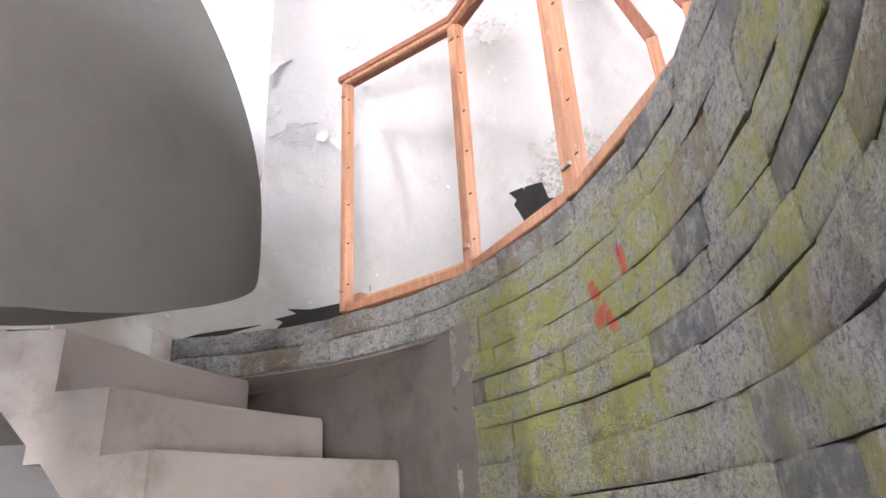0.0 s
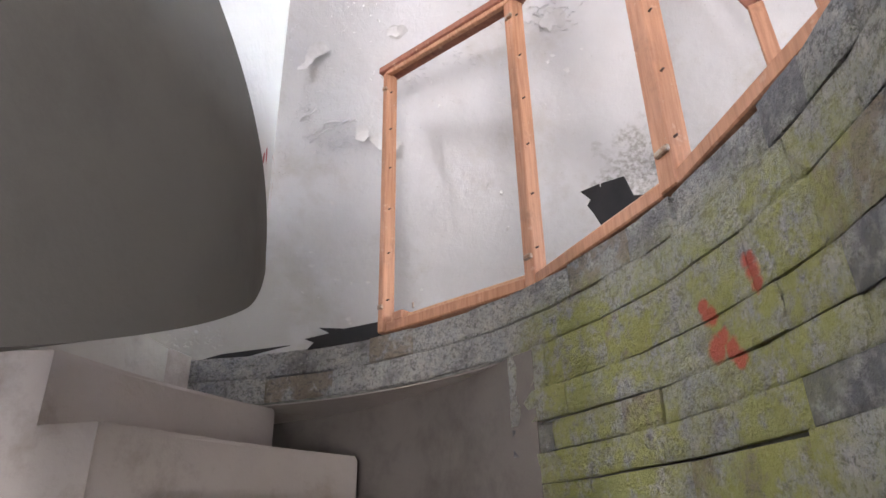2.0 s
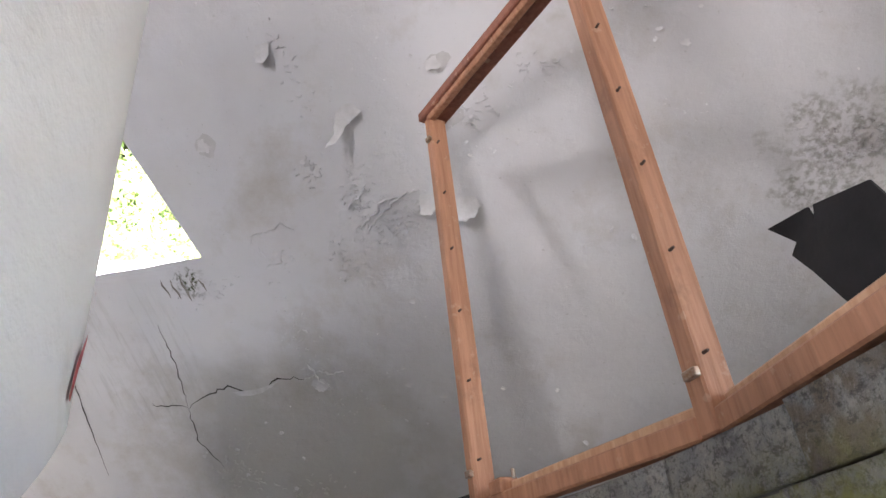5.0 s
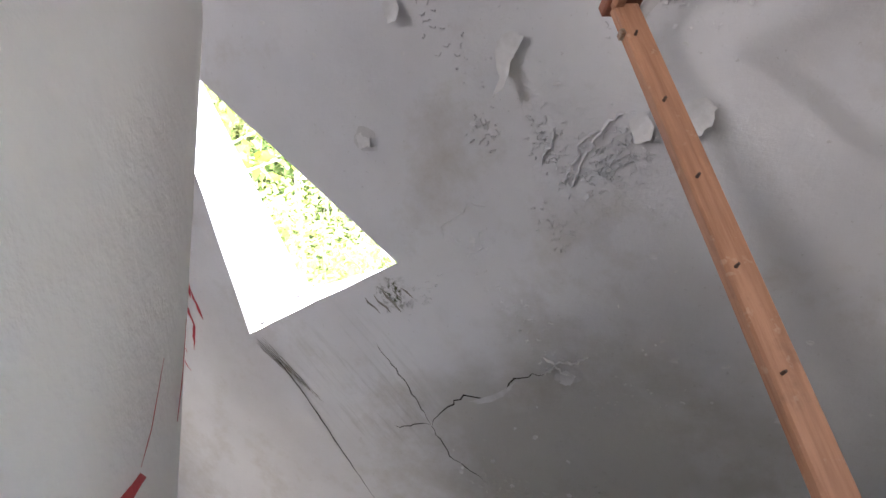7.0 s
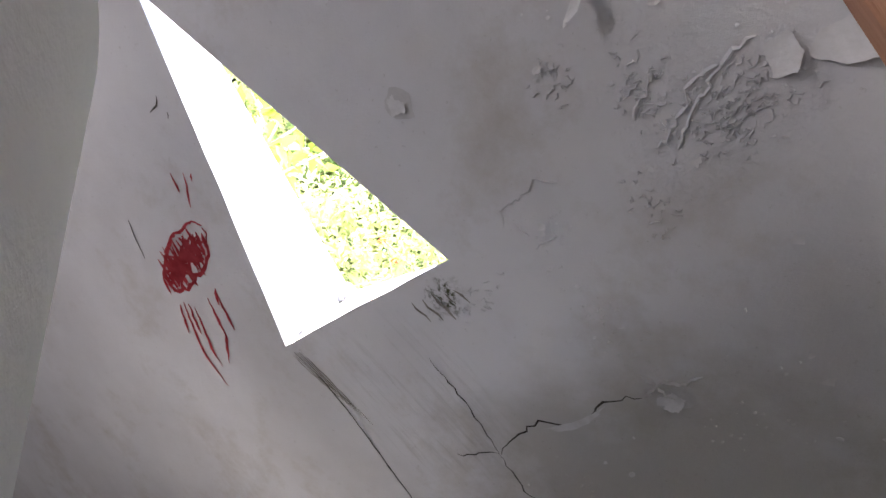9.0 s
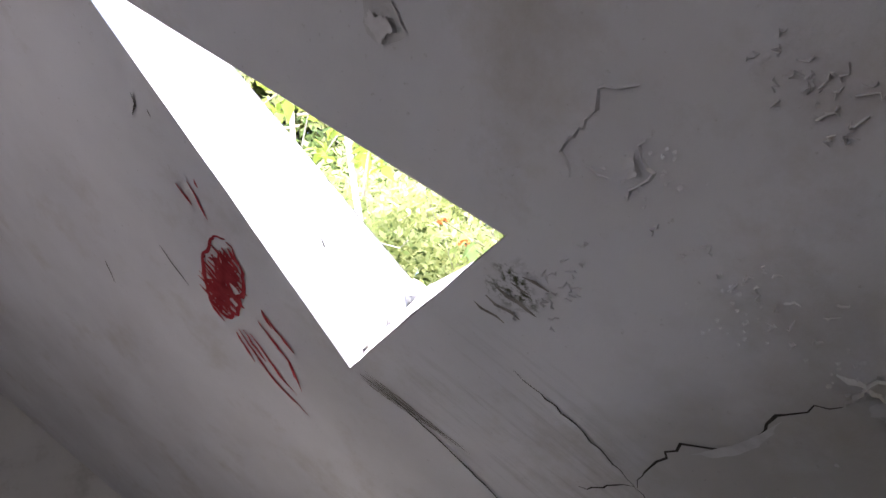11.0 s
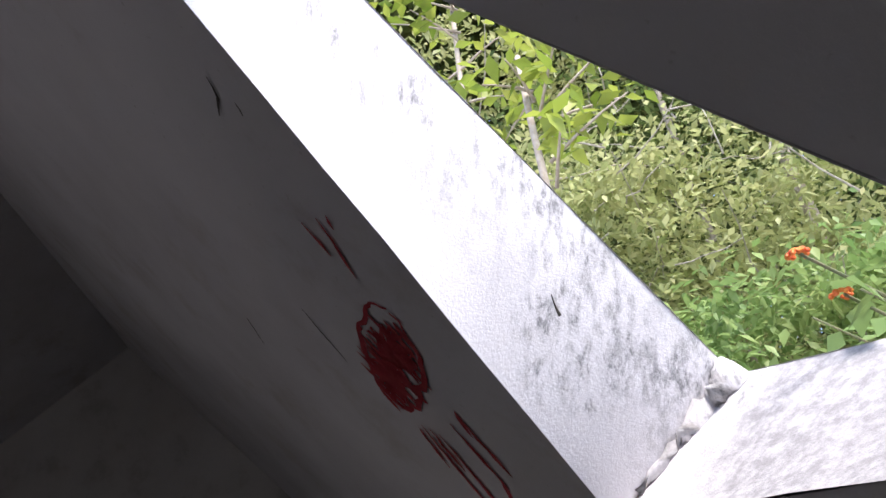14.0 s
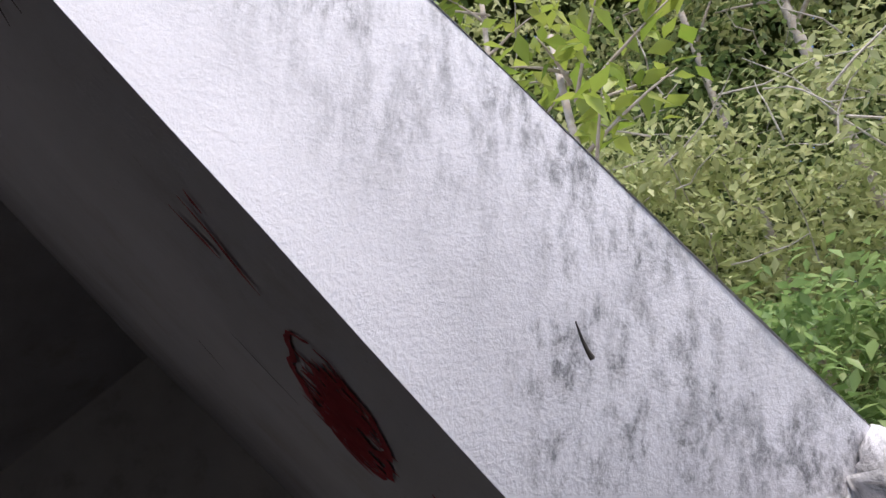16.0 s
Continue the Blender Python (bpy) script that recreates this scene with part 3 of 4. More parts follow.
# ---------------- black sheets on the slab ----------------
def sheet(pts, label, thick=0.004):
    bm = bmesh.new()
    vs = [bm.verts.new(p) for p in pts]
    f = bm.faces.new(vs)
    r = bmesh.ops.extrude_face_region(bm, geom=[f])
    nrm = (Vector(pts[1]) - Vector(pts[0])).cross(Vector(pts[2]) - Vector(pts[0])).normalized()
    bmesh.ops.translate(bm, vec=nrm * thick, verts=[g for g in r["geom"] if isinstance(g, bmesh.types.BMVert)])
    bmesh.ops.triangulate(bm, faces=bm.faces)
    return tagged(part("plastic_sheet", bm, TARP), label, "plastic sheet")


def along(p, q, outline, back=0.03, lean=0.12):
    """Outline of (share of the way from p to q, height): a sheet standing behind the slab edge, leaning back."""
    p, q = Vector(p), Vector(q)
    d = (q - p).normalized()
    out = Vector((-d.y, d.x, 0)) * -1
    if out.dot(Vector((p.x - CX, p.y - CY, 0))) < 0:
        out = -out
    return [p.lerp(q, f) + out * (back + h * lean) + Vector((0, 0, h)) for f, h in outline]


sheet(along(P[1], P[2], [(0.48, 0.0), (0.44, 0.09), (0.39, 0.15), (0.35, 0.19), (0.38, 0.2), (0.31, 0.25), (0.45, 0.228), (0.455, 0.205), (0.47, 0.224), (0.62, 0.193), (0.66, 0.121), (0.73, 0.1), (0.715, 0.075), (0.68, 0.0)], 0.06, 0.0), "torn black plastic sheet leaning behind the timber frame")
q0, q1 = polar(83, R_OUT + 0.04, TOP), P[0] + Vector((0.0, 0.03, 0))
sheet(along(q0, q1, [(0.45, 0.0), (0.50, 0.03), (0.43, 0.05), (0.60, 0.06), (0.52, 0.09), (0.7, 0.07), (1.0, 0.08), (1.0, 0.0)], 0.02), "crumpled black plastic sheet beside the first post")
sheet(along(polar(89, R_OUT + 0.02, TOP), polar(76, R_OUT + 0.03, TOP), [(0.0, 0.0), (0.25, 0.022), (0.6, 0.03), (0.98, 0.038), (0.7, 0.018), (0.5, 0.0)], 0.02), "thin black plastic strip lying on the slab edge")


# ---------------- wear on the sloping ceiling ----------------
def stroke(bm, pts, w, off=0.002, to=None, jag=0.0):
    """A flat tapering stroke through points (x, v) of the soffit."""
    fine = []
    for (x0, v0), (x1, v1) in zip(pts, pts[1:]):
        m = max(2, int(math.hypot(x1 - x0, v1 - v0) / 0.025))
        fine += [(x0 + (x1 - x0) * i / m + random.uniform(-jag, jag), v0 + (v1 - v0) * i / m + random.uniform(-jag, jag)) for i in range(m)]
    fine.append(pts[-1])
    prev = None
    n = len(fine)
    for i, (x, v) in enumerate(fine):
        a, b = fine[max(i - 1, 0)], fine[min(i + 1, n - 1)]
        d = Vector((b[0] - a[0], b[1] - a[1])).normalized()
        f = min(i, n - 1 - i) / max(1, (n - 1) / 2)
        h = w * (0.25 + 0.75 * min(1, f * 2)) * random.uniform(0.6, 1.15) / 2
        cur = [bm.verts.new(roof_pt(x - d.y * h * s, v + d.x * h * s, off)) for s in (-1, 1)]
        if prev:
            bm.faces.new((prev[0], prev[1], cur[1], cur[0]))
        prev = cur


def strokes(name, lists, w, mat, label, cat, jag=0.004, off=0.003):
    bm = bmesh.new()
    for p in lists:
        stroke(bm, p, w, off, jag=jag)
    return tagged(part(name, bm, mat), label, cat, kind="structure")


strokes("crack", [[(-1.98, 1.60), (-1.99, 1.42), (-2.04, 1.19)], [(-2.22, 1.25), (-2.12, 1.22), (-2.04, 1.19)], [(-2.04, 1.19), (-2.08, 1.02), (-2.02, 0.85)]], 0.006, CRACK, "fine branching crack in the ceiling plaster", "crack", 0.008)
strokes("crack", [[(-2.04, 1.19), (-1.90, 1.23), (-1.79, 1.24), (-1.69, 1.18), (-1.55, 1.21), (-1.47, 1.20), (-1.43, 1.18)]], 0.008, CRACK, "open crack with a lifted plaster lip", "crack", 0.007)
strokes("water_stain", [[(-2.522, 1.907), (-2.508, 1.767), (-2.526, 1.611), (-2.575, 1.372), (-2.608, 1.228), (-2.66, 0.95)]], 0.008, CRACK, "dark water run below the opening", "stain", 0.002)
strokes("water_stain", [[(-2.52 + 0.012 * i, 1.90), (-2.50 + 0.01 * i, 1.62 - 0.04 * i)] for i in range(-2, 4)], 0.006, STAIN, "faint brown water runs below the opening", "stain", 0.003)
strokes("water_stain", [[(-1.86 + 0.045 * i, 1.79 - 0.012 * i), (-1.85 + 0.045 * i, 1.70 - 0.02 * (i % 3))] for i in range(5)], 0.012, STAIN, "mouldy runs under the opening's lower edge", "stain", 0.006)

# red drawing on the plaster
rng = random.Random(4)
face = []
for i in range(34):
    f = i / 33
    x = -2.83 + 0.42 * f
    c = 2.475 - 0.03 * f
    h = 0.085 * math.sin(math.pi * (0.12 + 0.8 * f))
    face.append([(x + rng.uniform(-0.01, 0.01), c + h + rng.uniform(-0.02, 0.03)), (x - 0.05 + rng.uniform(-0.02, 0.02), c - h + rng.uniform(-0.03, 0.02))])
rim = []
for i in range(27):
    a = math.tau * i / 26
    p = 0.22 * math.cos(a)
    rim.append((-2.63 + p + rng.uniform(-0.012, 0.012), 2.46 + 0.08 * p + 0.08 * math.sin(a) + rng.uniform(-0.01, 0.01)))
face = face[::2] + [rim]
for i in range(22):
    a, b = rng.uniform(0, math.tau), rng.uniform(0, math.tau)
    pa, pb = 0.19 * math.cos(a), 0.19 * math.cos(b)
    face.append([(-2.65 + pa, 2.46 + 0.075 * math.sin(a)), (-2.65 + (pa + pb) / 2 + rng.uniform(-0.03, 0.03), 2.46), (-2.65 + pb, 2.46 + 0.075 * math.sin(b))])
strokes("red_scribble", face, 0.02, RED, "round red sprayed scribble on the plaster", "graffiti", 0.004)
teeth = [[(-2.89, 2.37), (-3.0, 2.26)], [(-2.86, 2.36), (-3.02, 2.16), (-3.07, 1.98)], [(-2.82, 2.31), (-2.95, 2.14), (-2.99, 2.06)], [(-2.84, 2.34), (-2.93, 2.22)], [(-2.64, 2.27), (-2.72, 2.13)], [(-2.70, 2.30), (-2.80, 2.14), (-2.93, 2.05)], [(-2.62, 2.30), (-2.68, 2.24)]]
strokes("red_scribble", teeth, 0.016, RED, "red sprayed slashes on the plaster", "graffiti", 0.004)
strokes("red_scribble", [[(-2.318, 2.677), (-2.36, 2.61)], [(-2.263, 2.64), (-2.30, 2.605), (-2.371, 2.548)], [(-2.235, 2.613), (-2.258, 2.596)]], 0.012, RED, "small red sprayed marks on the plaster", "graffiti", 0.003)
strokes("dark_mark", [[(-2.089, 2.845), (-2.12, 2.835), (-2.17, 2.842)], [(-2.10, 2.79), (-2.12, 2.775)], [(-2.734, 2.736), (-2.80, 2.65), (-2.842, 2.594)], [(-3.185, 3.02), (-3.313, 2.97)]], 0.008, CRACK, "small dark chips in the plaster", "mark", 0.004)


def blot(name, cx, cv, rx, rv, mat, label, off, seed, curl=0.0, turn=0.0):
    """A ragged patch of the plaster's surface, its far side curling away into the room."""
    r = random.Random(seed)
    bm = bmesh.new()
    n = 14
    rim = []
    for i in range(n):
        a = math.tau * i / n
        k = r.uniform(0.78, 1.12)
        x, v = rx * k * math.cos(a), rv * k * math.sin(a)
        rim.append((cx + x * math.cos(turn) - v * math.sin(turn), cv + x * math.sin(turn) + v * math.cos(turn), off + curl * max(0.0, -math.sin(a)) ** 1.5 * k))
    vs = [bm.verts.new(roof_pt(*p)) for p in rim]
    c = bm.verts.new(roof_pt(cx, cv, off + curl * 0.25))
    for i in range(n):
        bm.faces.new((vs[i], vs[(i + 1) % n], c))
    if curl:
        ex = bmesh.ops.extrude_face_region(bm, geom=bm.faces[:])
        bmesh.ops.translate(bm, vec=-OUT * 0.002, verts=[g for g in ex["geom"] if isinstance(g, bmesh.types.BMVert)])
    return tagged(part(name, bm, mat), label, "peeling paint", kind="structure")


PEELS = [(-1.39, 2.23, 0.035, 0.04, 0.02), (-1.36, 1.14, 0.05, 0.035, 0.03), (-0.46, 2.02, 0.05, 0.04, 0.03), (-0.42, 2.2, 0.04, 0.03, 0.02), (0.12, 2.28, 0.06, 0.04, 0.02), (0.3, 2.2, 0.05, 0.05, 0.025), (0.05, 2.5, 0.05, 0.04, 0.02)]
for i, (x, v, rx, rv, cu) in enumerate(PEELS):
    blot("bare_patch", x + rx * 0.35, v - rv * 0.1, rx * 1.25, rv * 1.2, BARE, "bare render where paint has peeled off", 0.003, 20 + i)
for i in range(60):
    x, v = rng.uniform(-2.2, 1.4), rng.uniform(0.6, 2.9)
    if x < -1.5 and 1.6 < v:
        continue
    blot("paint_flake", x, v, rng.uniform(0.004, 0.014), rng.uniform(0.003, 0.009), FLAKE, "small lifted flake of white paint", 0.004, 100 + i, rng.uniform(0.002, 0.01), rng.uniform(-1, 1))


# rough clusters where the limewash has blistered
CLUSTERS = [(-0.74, 1.74, 0.14, 70), (-1.30, 1.71, 0.07, 24), (-1.42, 1.42, 0.06, 20), (-1.36, 1.22, 0.07, 22), (0.2, 2.3, 0.12, 50), (0.72, 1.50, 0.10, 34), (-1.9, 0.95, 0.14, 46), (-0.9, 2.1, 0.10, 26), (-0.6, 2.3, 0.14, 26), (-1.2, 1.0, 0.16, 26), (-0.3, 1.9, 0.1, 18), (0.35, 1.75, 0.08, 14)]
for ci, (x, v, sp, count) in enumerate(CLUSTERS):
    bm = bmesh.new()
    for _ in range(count):
        px, pv = rng.gauss(x, sp * 0.6), rng.gauss(v, sp * 0.45)
        sz = rng.uniform(0.002, 0.005)
        rim = []
        for q in range(6):
            a = math.tau * q / 6
            k = rng.uniform(0.5, 1.3) * sz
            rim.append(bm.verts.new(roof_pt(px + k * 1.4 * math.cos(a), pv + k * math.sin(a), 0.002 + max(0.0, -math.sin(a)) * sz * 0.9)))
        top = bm.verts.new(roof_pt(px, pv, 0.002 + sz * 0.5))
        for q in range(6):
            bm.faces.new((rim[q], rim[(q + 1) % 6], top))
    tagged(part("paint_blisters", bm, ROOF), "cluster of blistered flaking limewash", "peeling paint", kind="structure")


def ridge(bm, pts, w, h, jag=0.006):
    """A lifted seam of limewash: a ragged tent along points (x, v) of the soffit."""
    fine = []
    for (x0, v0), (x1, v1) in zip(pts, pts[1:]):
        m = max(2, int(math.hypot(x1 - x0, v1 - v0) / 0.012))
        fine += [(x0 + (x1 - x0) * i / m + rng.uniform(-jag, jag), v0 + (v1 - v0) * i / m + rng.uniform(-jag, jag)) for i in range(m)]
    fine.append(pts[-1])
    prev = None
    for i, (x, v) in enumerate(fine):
        p, q = fine[max(i - 1, 0)], fine[min(i + 1, len(fine) - 1)]
        d = Vector((q[0] - p[0], q[1] - p[1])).normalized()
        g = rng.uniform(0.5, 1.2) * (0.35 if i in (0, len(fine) - 1) else 1)
        cur = [bm.verts.new(roof_pt(x - d.y * w * g * s, v + d.x * w * g * s, o)) for s, o in ((-0.5, 0.0008), (0.15, 0.001 + h * g), (0.5, 0.0008))]
        if prev:
            bm.faces.new((prev[0], prev[1], cur[1], cur[0]))
            bm.faces.new((prev[1], prev[2], cur[2], cur[1]))
        prev = cur


def seams(paths, w, h, label):
    bm = bmesh.new()
    for p in paths:
        ridge(bm, p, w, h)
    tagged(part("lifted_seam", bm, ROOF), label, "peeling paint", kind="structure")


seams([[(-0.645, 1.80), (-0.70, 1.80), (-0.743, 1.782), (-0.80, 1.76), (-0.874, 1.721), (-0.90, 1.70)], [(-0.72, 1.80), (-0.80, 1.80), (-0.83, 1.765), (-0.90, 1.735), (-0.93, 1.73)], [(-0.83, 1.88), (-0.87, 1.84), (-0.90, 1.835), (-0.93, 1.81)]], 0.010, 0.0075, "long lifted seams in blistered limewash")
seams([[(-1.40, 1.80), (-1.361, 1.843), (-1.27, 1.83), (-1.23, 1.85), (-1.178, 1.803)], [(-1.36, 1.79), (-1.35, 1.74)], [(-1.36, 1.70), (-1.29, 1.70), (-1.27, 1.74), (-1.25, 1.74)]], 0.007, 0.004, "fine lifted seams in old limewash")
seams([[(-1.43, 1.175), (-1.36, 1.20), (-1.30, 1.168), (-1.238, 1.168)], [(-1.38, 1.24), (-1.37, 1.17), (-1.33, 1.12)]], 0.012, 0.008, "lifted plaster flakes where a crack ends")
# crazed fields: short seams scattered about each worn place
for x, v, sx, sv, count in ((-0.76, 1.70, 0.11, 0.05, 120), (-0.88, 1.86, 0.05, 0.05, 50), (-1.0, 1.99, 0.04, 0.04, 20), (-1.04, 1.60, 0.03, 0.06, 24), (0.30, 2.23, 0.10, 0.07, 60), (0.02, 2.42, 0.10, 0.06, 50), (0.80, 1.49, 0.10, 0.06, 60), (-1.95, 0.80, 0.07, 0.10, 60), (-1.70, 0.62, 0.16, 0.05, 50), (-0.36, 2.0, 0.08, 0.05, 34), (-0.08, 2.05, 0.08, 0.03, 24), (-0.93, 2.4, 0.05, 0.12, 24), (-1.36, 1.45, 0.05, 0.10, 22), (-1.66, 1.68, 0.10, 0.05, 24)):
    paths = []
    for _ in range(count):
        px, pv, an, ln = rng.gauss(x, sx * 0.75), rng.gauss(v, sv * 0.75), rng.uniform(-0.9, 0.9), rng.uniform(0.008, 0.03)
        paths.append([(px, pv), (px + ln * math.cos(an) * 0.5 + rng.uniform(-0.004, 0.004), pv + ln * math.sin(an) * 0.5 + rng.uniform(-0.004, 0.004)), (px + ln * math.cos(an), pv + ln * math.sin(an))])
    seams(paths, 0.0048, 0.0042, "field of crazed and blistered limewash")


def curl(cx, cv, outline, lift, label):
    """A sheet of paint torn from the soffit: outline (x, v) about its centre, lifting towards its lower end."""
    bm = bmesh.new()
    n = 5
    for jag in (0.12, 0.1):
        mids = [((p[0] + q[0]) / 2, (p[1] + q[1]) / 2) for p, q in zip(outline, outline[1:] + outline[:1])]
        outline = [c for p, q in zip(outline, mids) for c in (p, (q[0] * rng.uniform(1 - jag, 1 + jag), q[1] * rng.uniform(1 - jag, 1 + jag)))]
    lo, hi = min(p[1] for p in outline), max(p[1] for p in outline)
    rings = []
    for j in range(n + 1):
        g = j / n
        rings.append([bm.verts.new(roof_pt(cx + x * g, cv + v * g, 0.005 + lift * ((hi - v * g) / (hi - lo)) ** 2 + 0.004 * math.sin(9 * x * g + 31 * v * g))) for x, v in outline])
    for u, w in zip(rings[1:], rings[2:]):
        for i in range(len(u)):
            k = (i + 1) % len(u)
            bm.faces.new((u[i], u[k], w[k], w[i]))
    bm.faces.new(rings[1])
    bmesh.ops.delete(bm, geom=rings[0], context="VERTS")
    tagged(part("paint_flake", bm, FLAKE), label, "peeling paint", kind="structure")


curl(-0.80, 2.13, [(-0.09, -0.07), (-0.05, -0.035), (-0.035, 0.02), (0.0, 0.05), (0.05, 0.045), (0.075, 0.01), (0.04, -0.005), (0.0, -0.02), (-0.03, -0.05)], 0.07, "large curled tongue of torn white paint")
curl(-0.50, 1.69, [(-0.09, 0.01), (-0.05, -0.035), (0.0, -0.055), (0.04, -0.045), (0.07, -0.02), (0.06, 0.02), (0.0, 0.035), (-0.06, 0.04)], 0.045, "curled sheet of torn white paint behind the post")
curl(-0.62, 1.74, [(-0.04, -0.03), (0.0, -0.045), (0.03, -0.02), (0.03, 0.03), (-0.02, 0.035)], 0.03, "torn white paint flake beside the post")
curl(-1.0, 2.46, [(-0.03, -0.03), (0.0, -0.04), (0.03, -0.02), (0.035, 0.025), (-0.02, 0.03)], 0.04, "small curled flake of torn white paint")
for i, (x, v, rx, rv, lift) in enumerate(PEELS):
    r = random.Random(40 + i)
    ragged = [(rx * r.uniform(0.45, 1.05) * math.cos(math.tau * j / 13), rv * r.uniform(0.45, 1.05) * math.sin(math.tau * j / 13)) for j in range(13)]
    curl(x, v, ragged, lift * 0.6, "curled flake of peeling white paint on the ceiling")
# lifted lip under the open crack
curl(-1.67, 1.183, [(-0.13, 0.028), (-0.09, 0.0), (-0.04, -0.012), (0.03, -0.012), (0.09, 0.004), (0.13, 0.022), (0.06, 0.014), (0.0, 0.012), (-0.07, 0.02)], 0.004, "pale lifted plaster lip under the open crack")

# thin hanging scraps of limewash, scattered
for i in range(46):
    x, v, w = rng.uniform(-2.1, 1.2), rng.uniform(0.6, 2.6), rng.uniform(0.008, 0.022)
    if x < -1.4 and v > 1.5:
        continue
    ragged = [(w * rng.uniform(0.4, 1.1) * math.cos(math.tau * j / 9), w * 0.7 * rng.uniform(0.4, 1.1) * math.sin(math.tau * j / 9)) for j in range(9)]
    curl(x, v, ragged, w * 0.4, "small hanging scrap of limewash")

# red streaks on the drum
def drum_stroke(bm, pts, w, r=R_IN + 0.004):
    prev = None
    m = 10
    for i in range(m + 1):
        f = i / m * (len(pts) - 1)
        j = min(int(f), len(pts) - 2)
        a = pts[j][0] + (pts[j + 1][0] - pts[j][0]) * (f - j)
        z = pts[j][1] + (pts[j + 1][1] - pts[j][1]) * (f - j)
        h = w * (0.5 + 0.5 * math.sin(math.pi * i / m)) * rng.uniform(0.7, 1.1) / 2
        cur = [bm.verts.new(polar(a - math.degrees(h / r), r, z)), bm.verts.new(polar(a + math.degrees(h / r), r, z))]
        if prev:
            bm.faces.new((prev[0], prev[1], cur[1], cur[0]))
        prev = cur


bm = bmesh.new()
for pts, w in (([(51.2, 2.575), (48.3, 2.54), (45.6, 2.494), (44.2, 2.44)], 0.032), ([(53.5, 2.70), (52.0, 2.62), (50.7, 2.58)], 0.003), ([(10.7, 2.243), (10.9, 2.215)], 0.012), ([(9.8, 2.224), (9.4, 2.2)], 0.012), ([(14.5, 2.266), (18.4, 2.290), (21.9, 2.293), (19.8, 2.258), (18.9, 2.227), (18.2, 2.196), (18.8, 2.175)], 0.006), ([(61, 2.80), (60.5, 2.72), (59, 2.66)], 0.012)):
    drum_stroke(bm, pts, w)
tagged(part("red_scribble", bm, RED), "red sprayed streaks on the white drum", "graffiti", kind="structure")

# ---------------- outside ----------------
def ground_z(x, y):
    d = max(0.0, (-x - 3.0) * 0.75 + (y - 2) * 0.45)
    return BASE - 0.15 + 0.55 * min(d, 14) + 0.02 * d


bm = bmesh.new()
steps = [-400, -120, -60, -40, -30, -24, -20, -17, -14, -12, -10, -9, -8.15, 7.2, 10, 20, 60, 400]
ysteps = [-400, -100, -40, -15, -7, -5.25, 5.3, 7, 9, 11, 13, 16, 20, 26, 34, 60, 120, 400]
grid = [[bm.verts.new((x, y, ground_z(x, y) + 0.12 * noise.noise((x * 0.6, y * 0.6, 0)))) for y in ysteps] for x in steps]
for i in range(len(steps) - 1):
    for j in range(len(ysteps) - 1):
        if steps[i] >= -8.2 and steps[i + 1] <= 7.3 and ysteps[j] >= -5.4 and ysteps[j + 1] <= 5.4:
            continue
        bm.faces.new((grid[i][j], grid[i + 1][j], grid[i + 1][j + 1], grid[i][j + 1]))
tagged(part("ground", bm, SOIL), "leaf-littered forest slope rising behind the house", "ground", kind="structure")


def leaf_cloud(name, centres, sizes, mat, shape=(1.0, 0.42), droop=0.4, seed=1):
    """Folded leaves at the given centres, as one mesh."""
    r = np.random.default_rng(seed)
    c = np.asarray(centres, float)
    n = len(c)
    s = np.asarray(sizes, float)[:, None]
    az = r.uniform(0, 2 * np.pi, n)
    el = r.uniform(-1.0, 0.5, n) - droop * 0.4
    d = np.stack([np.cos(az) * np.cos(el), np.sin(az) * np.cos(el), np.sin(el)], 1)
    up = np.stack([r.normal(0, 0.5, n), r.normal(0, 0.5, n), np.ones(n)], 1)
    side = np.cross(d, up)
    side /= np.linalg.norm(side, axis=1, keepdims=True)
    nor = np.cross(side, d)
    L, W = s * shape[0], s * shape[1]
    pts = np.stack([c, c + d * L * 0.4 + side * W * 0.5 + nor * W * 0.15, c + d * L + nor * -W * 0.1, c + d * L * 0.4 - side * W * 0.5 + nor * W * 0.15, c + d * L * 0.45], 1).reshape(-1, 3)
    base = np.arange(n)[:, None] * 5
    tri = np.concatenate([base + np.array([[0, 1, 4]]), base + np.array([[1, 2, 4]]), base + np.array([[4, 2, 3]]), base + np.array([[0, 4, 3]])], 1).reshape(-1, 3)
    me = bpy.data.meshes.new(name)
    me.vertices.add(len(pts))
    me.vertices.foreach_set("co", pts.ravel())
    me.loops.add(len(tri) * 3)
    me.loops.foreach_set("vertex_index", tri.ravel().astype(np.int32))
    me.polygons.add(len(tri))
    me.polygons.foreach_set("loop_start", np.arange(len(tri), dtype=np.int32) * 3)
    me.update()
    me.validate()
    me.materials.append(mat)
    return me


EYE_W = Vector((-1.5, 2.45, 3.6))


def out_there(az, el, dist):
    """A place seen from inside the opening: bearing left of +y and height angle in degrees, metres away."""
    a, e = radians(az), radians(el)
    return EYE_W + Vector((-math.sin(a) * math.cos(e), math.cos(a) * math.cos(e), math.sin(e))) * dist


def clumps(n, per, az, el, dist, spread, size, seed, flat=0.5):
    r = np.random.default_rng(seed)
    cs, ss = [], []
    for _ in range(n):
        c = np.array(out_there(r.uniform(*az), r.uniform(*el), r.uniform(*dist)))
        k = int(per * r.uniform(0.5, 1.4))
        o = r.normal(0, 1, (k, 3)) * spread * np.array([1, 1, flat]) * r.uniform(0.6, 1.3)
        cs.append(c + o)
        ss.append(r.uniform(size[0], size[1], k))
    return np.concatenate(cs), np.concatenate(ss)


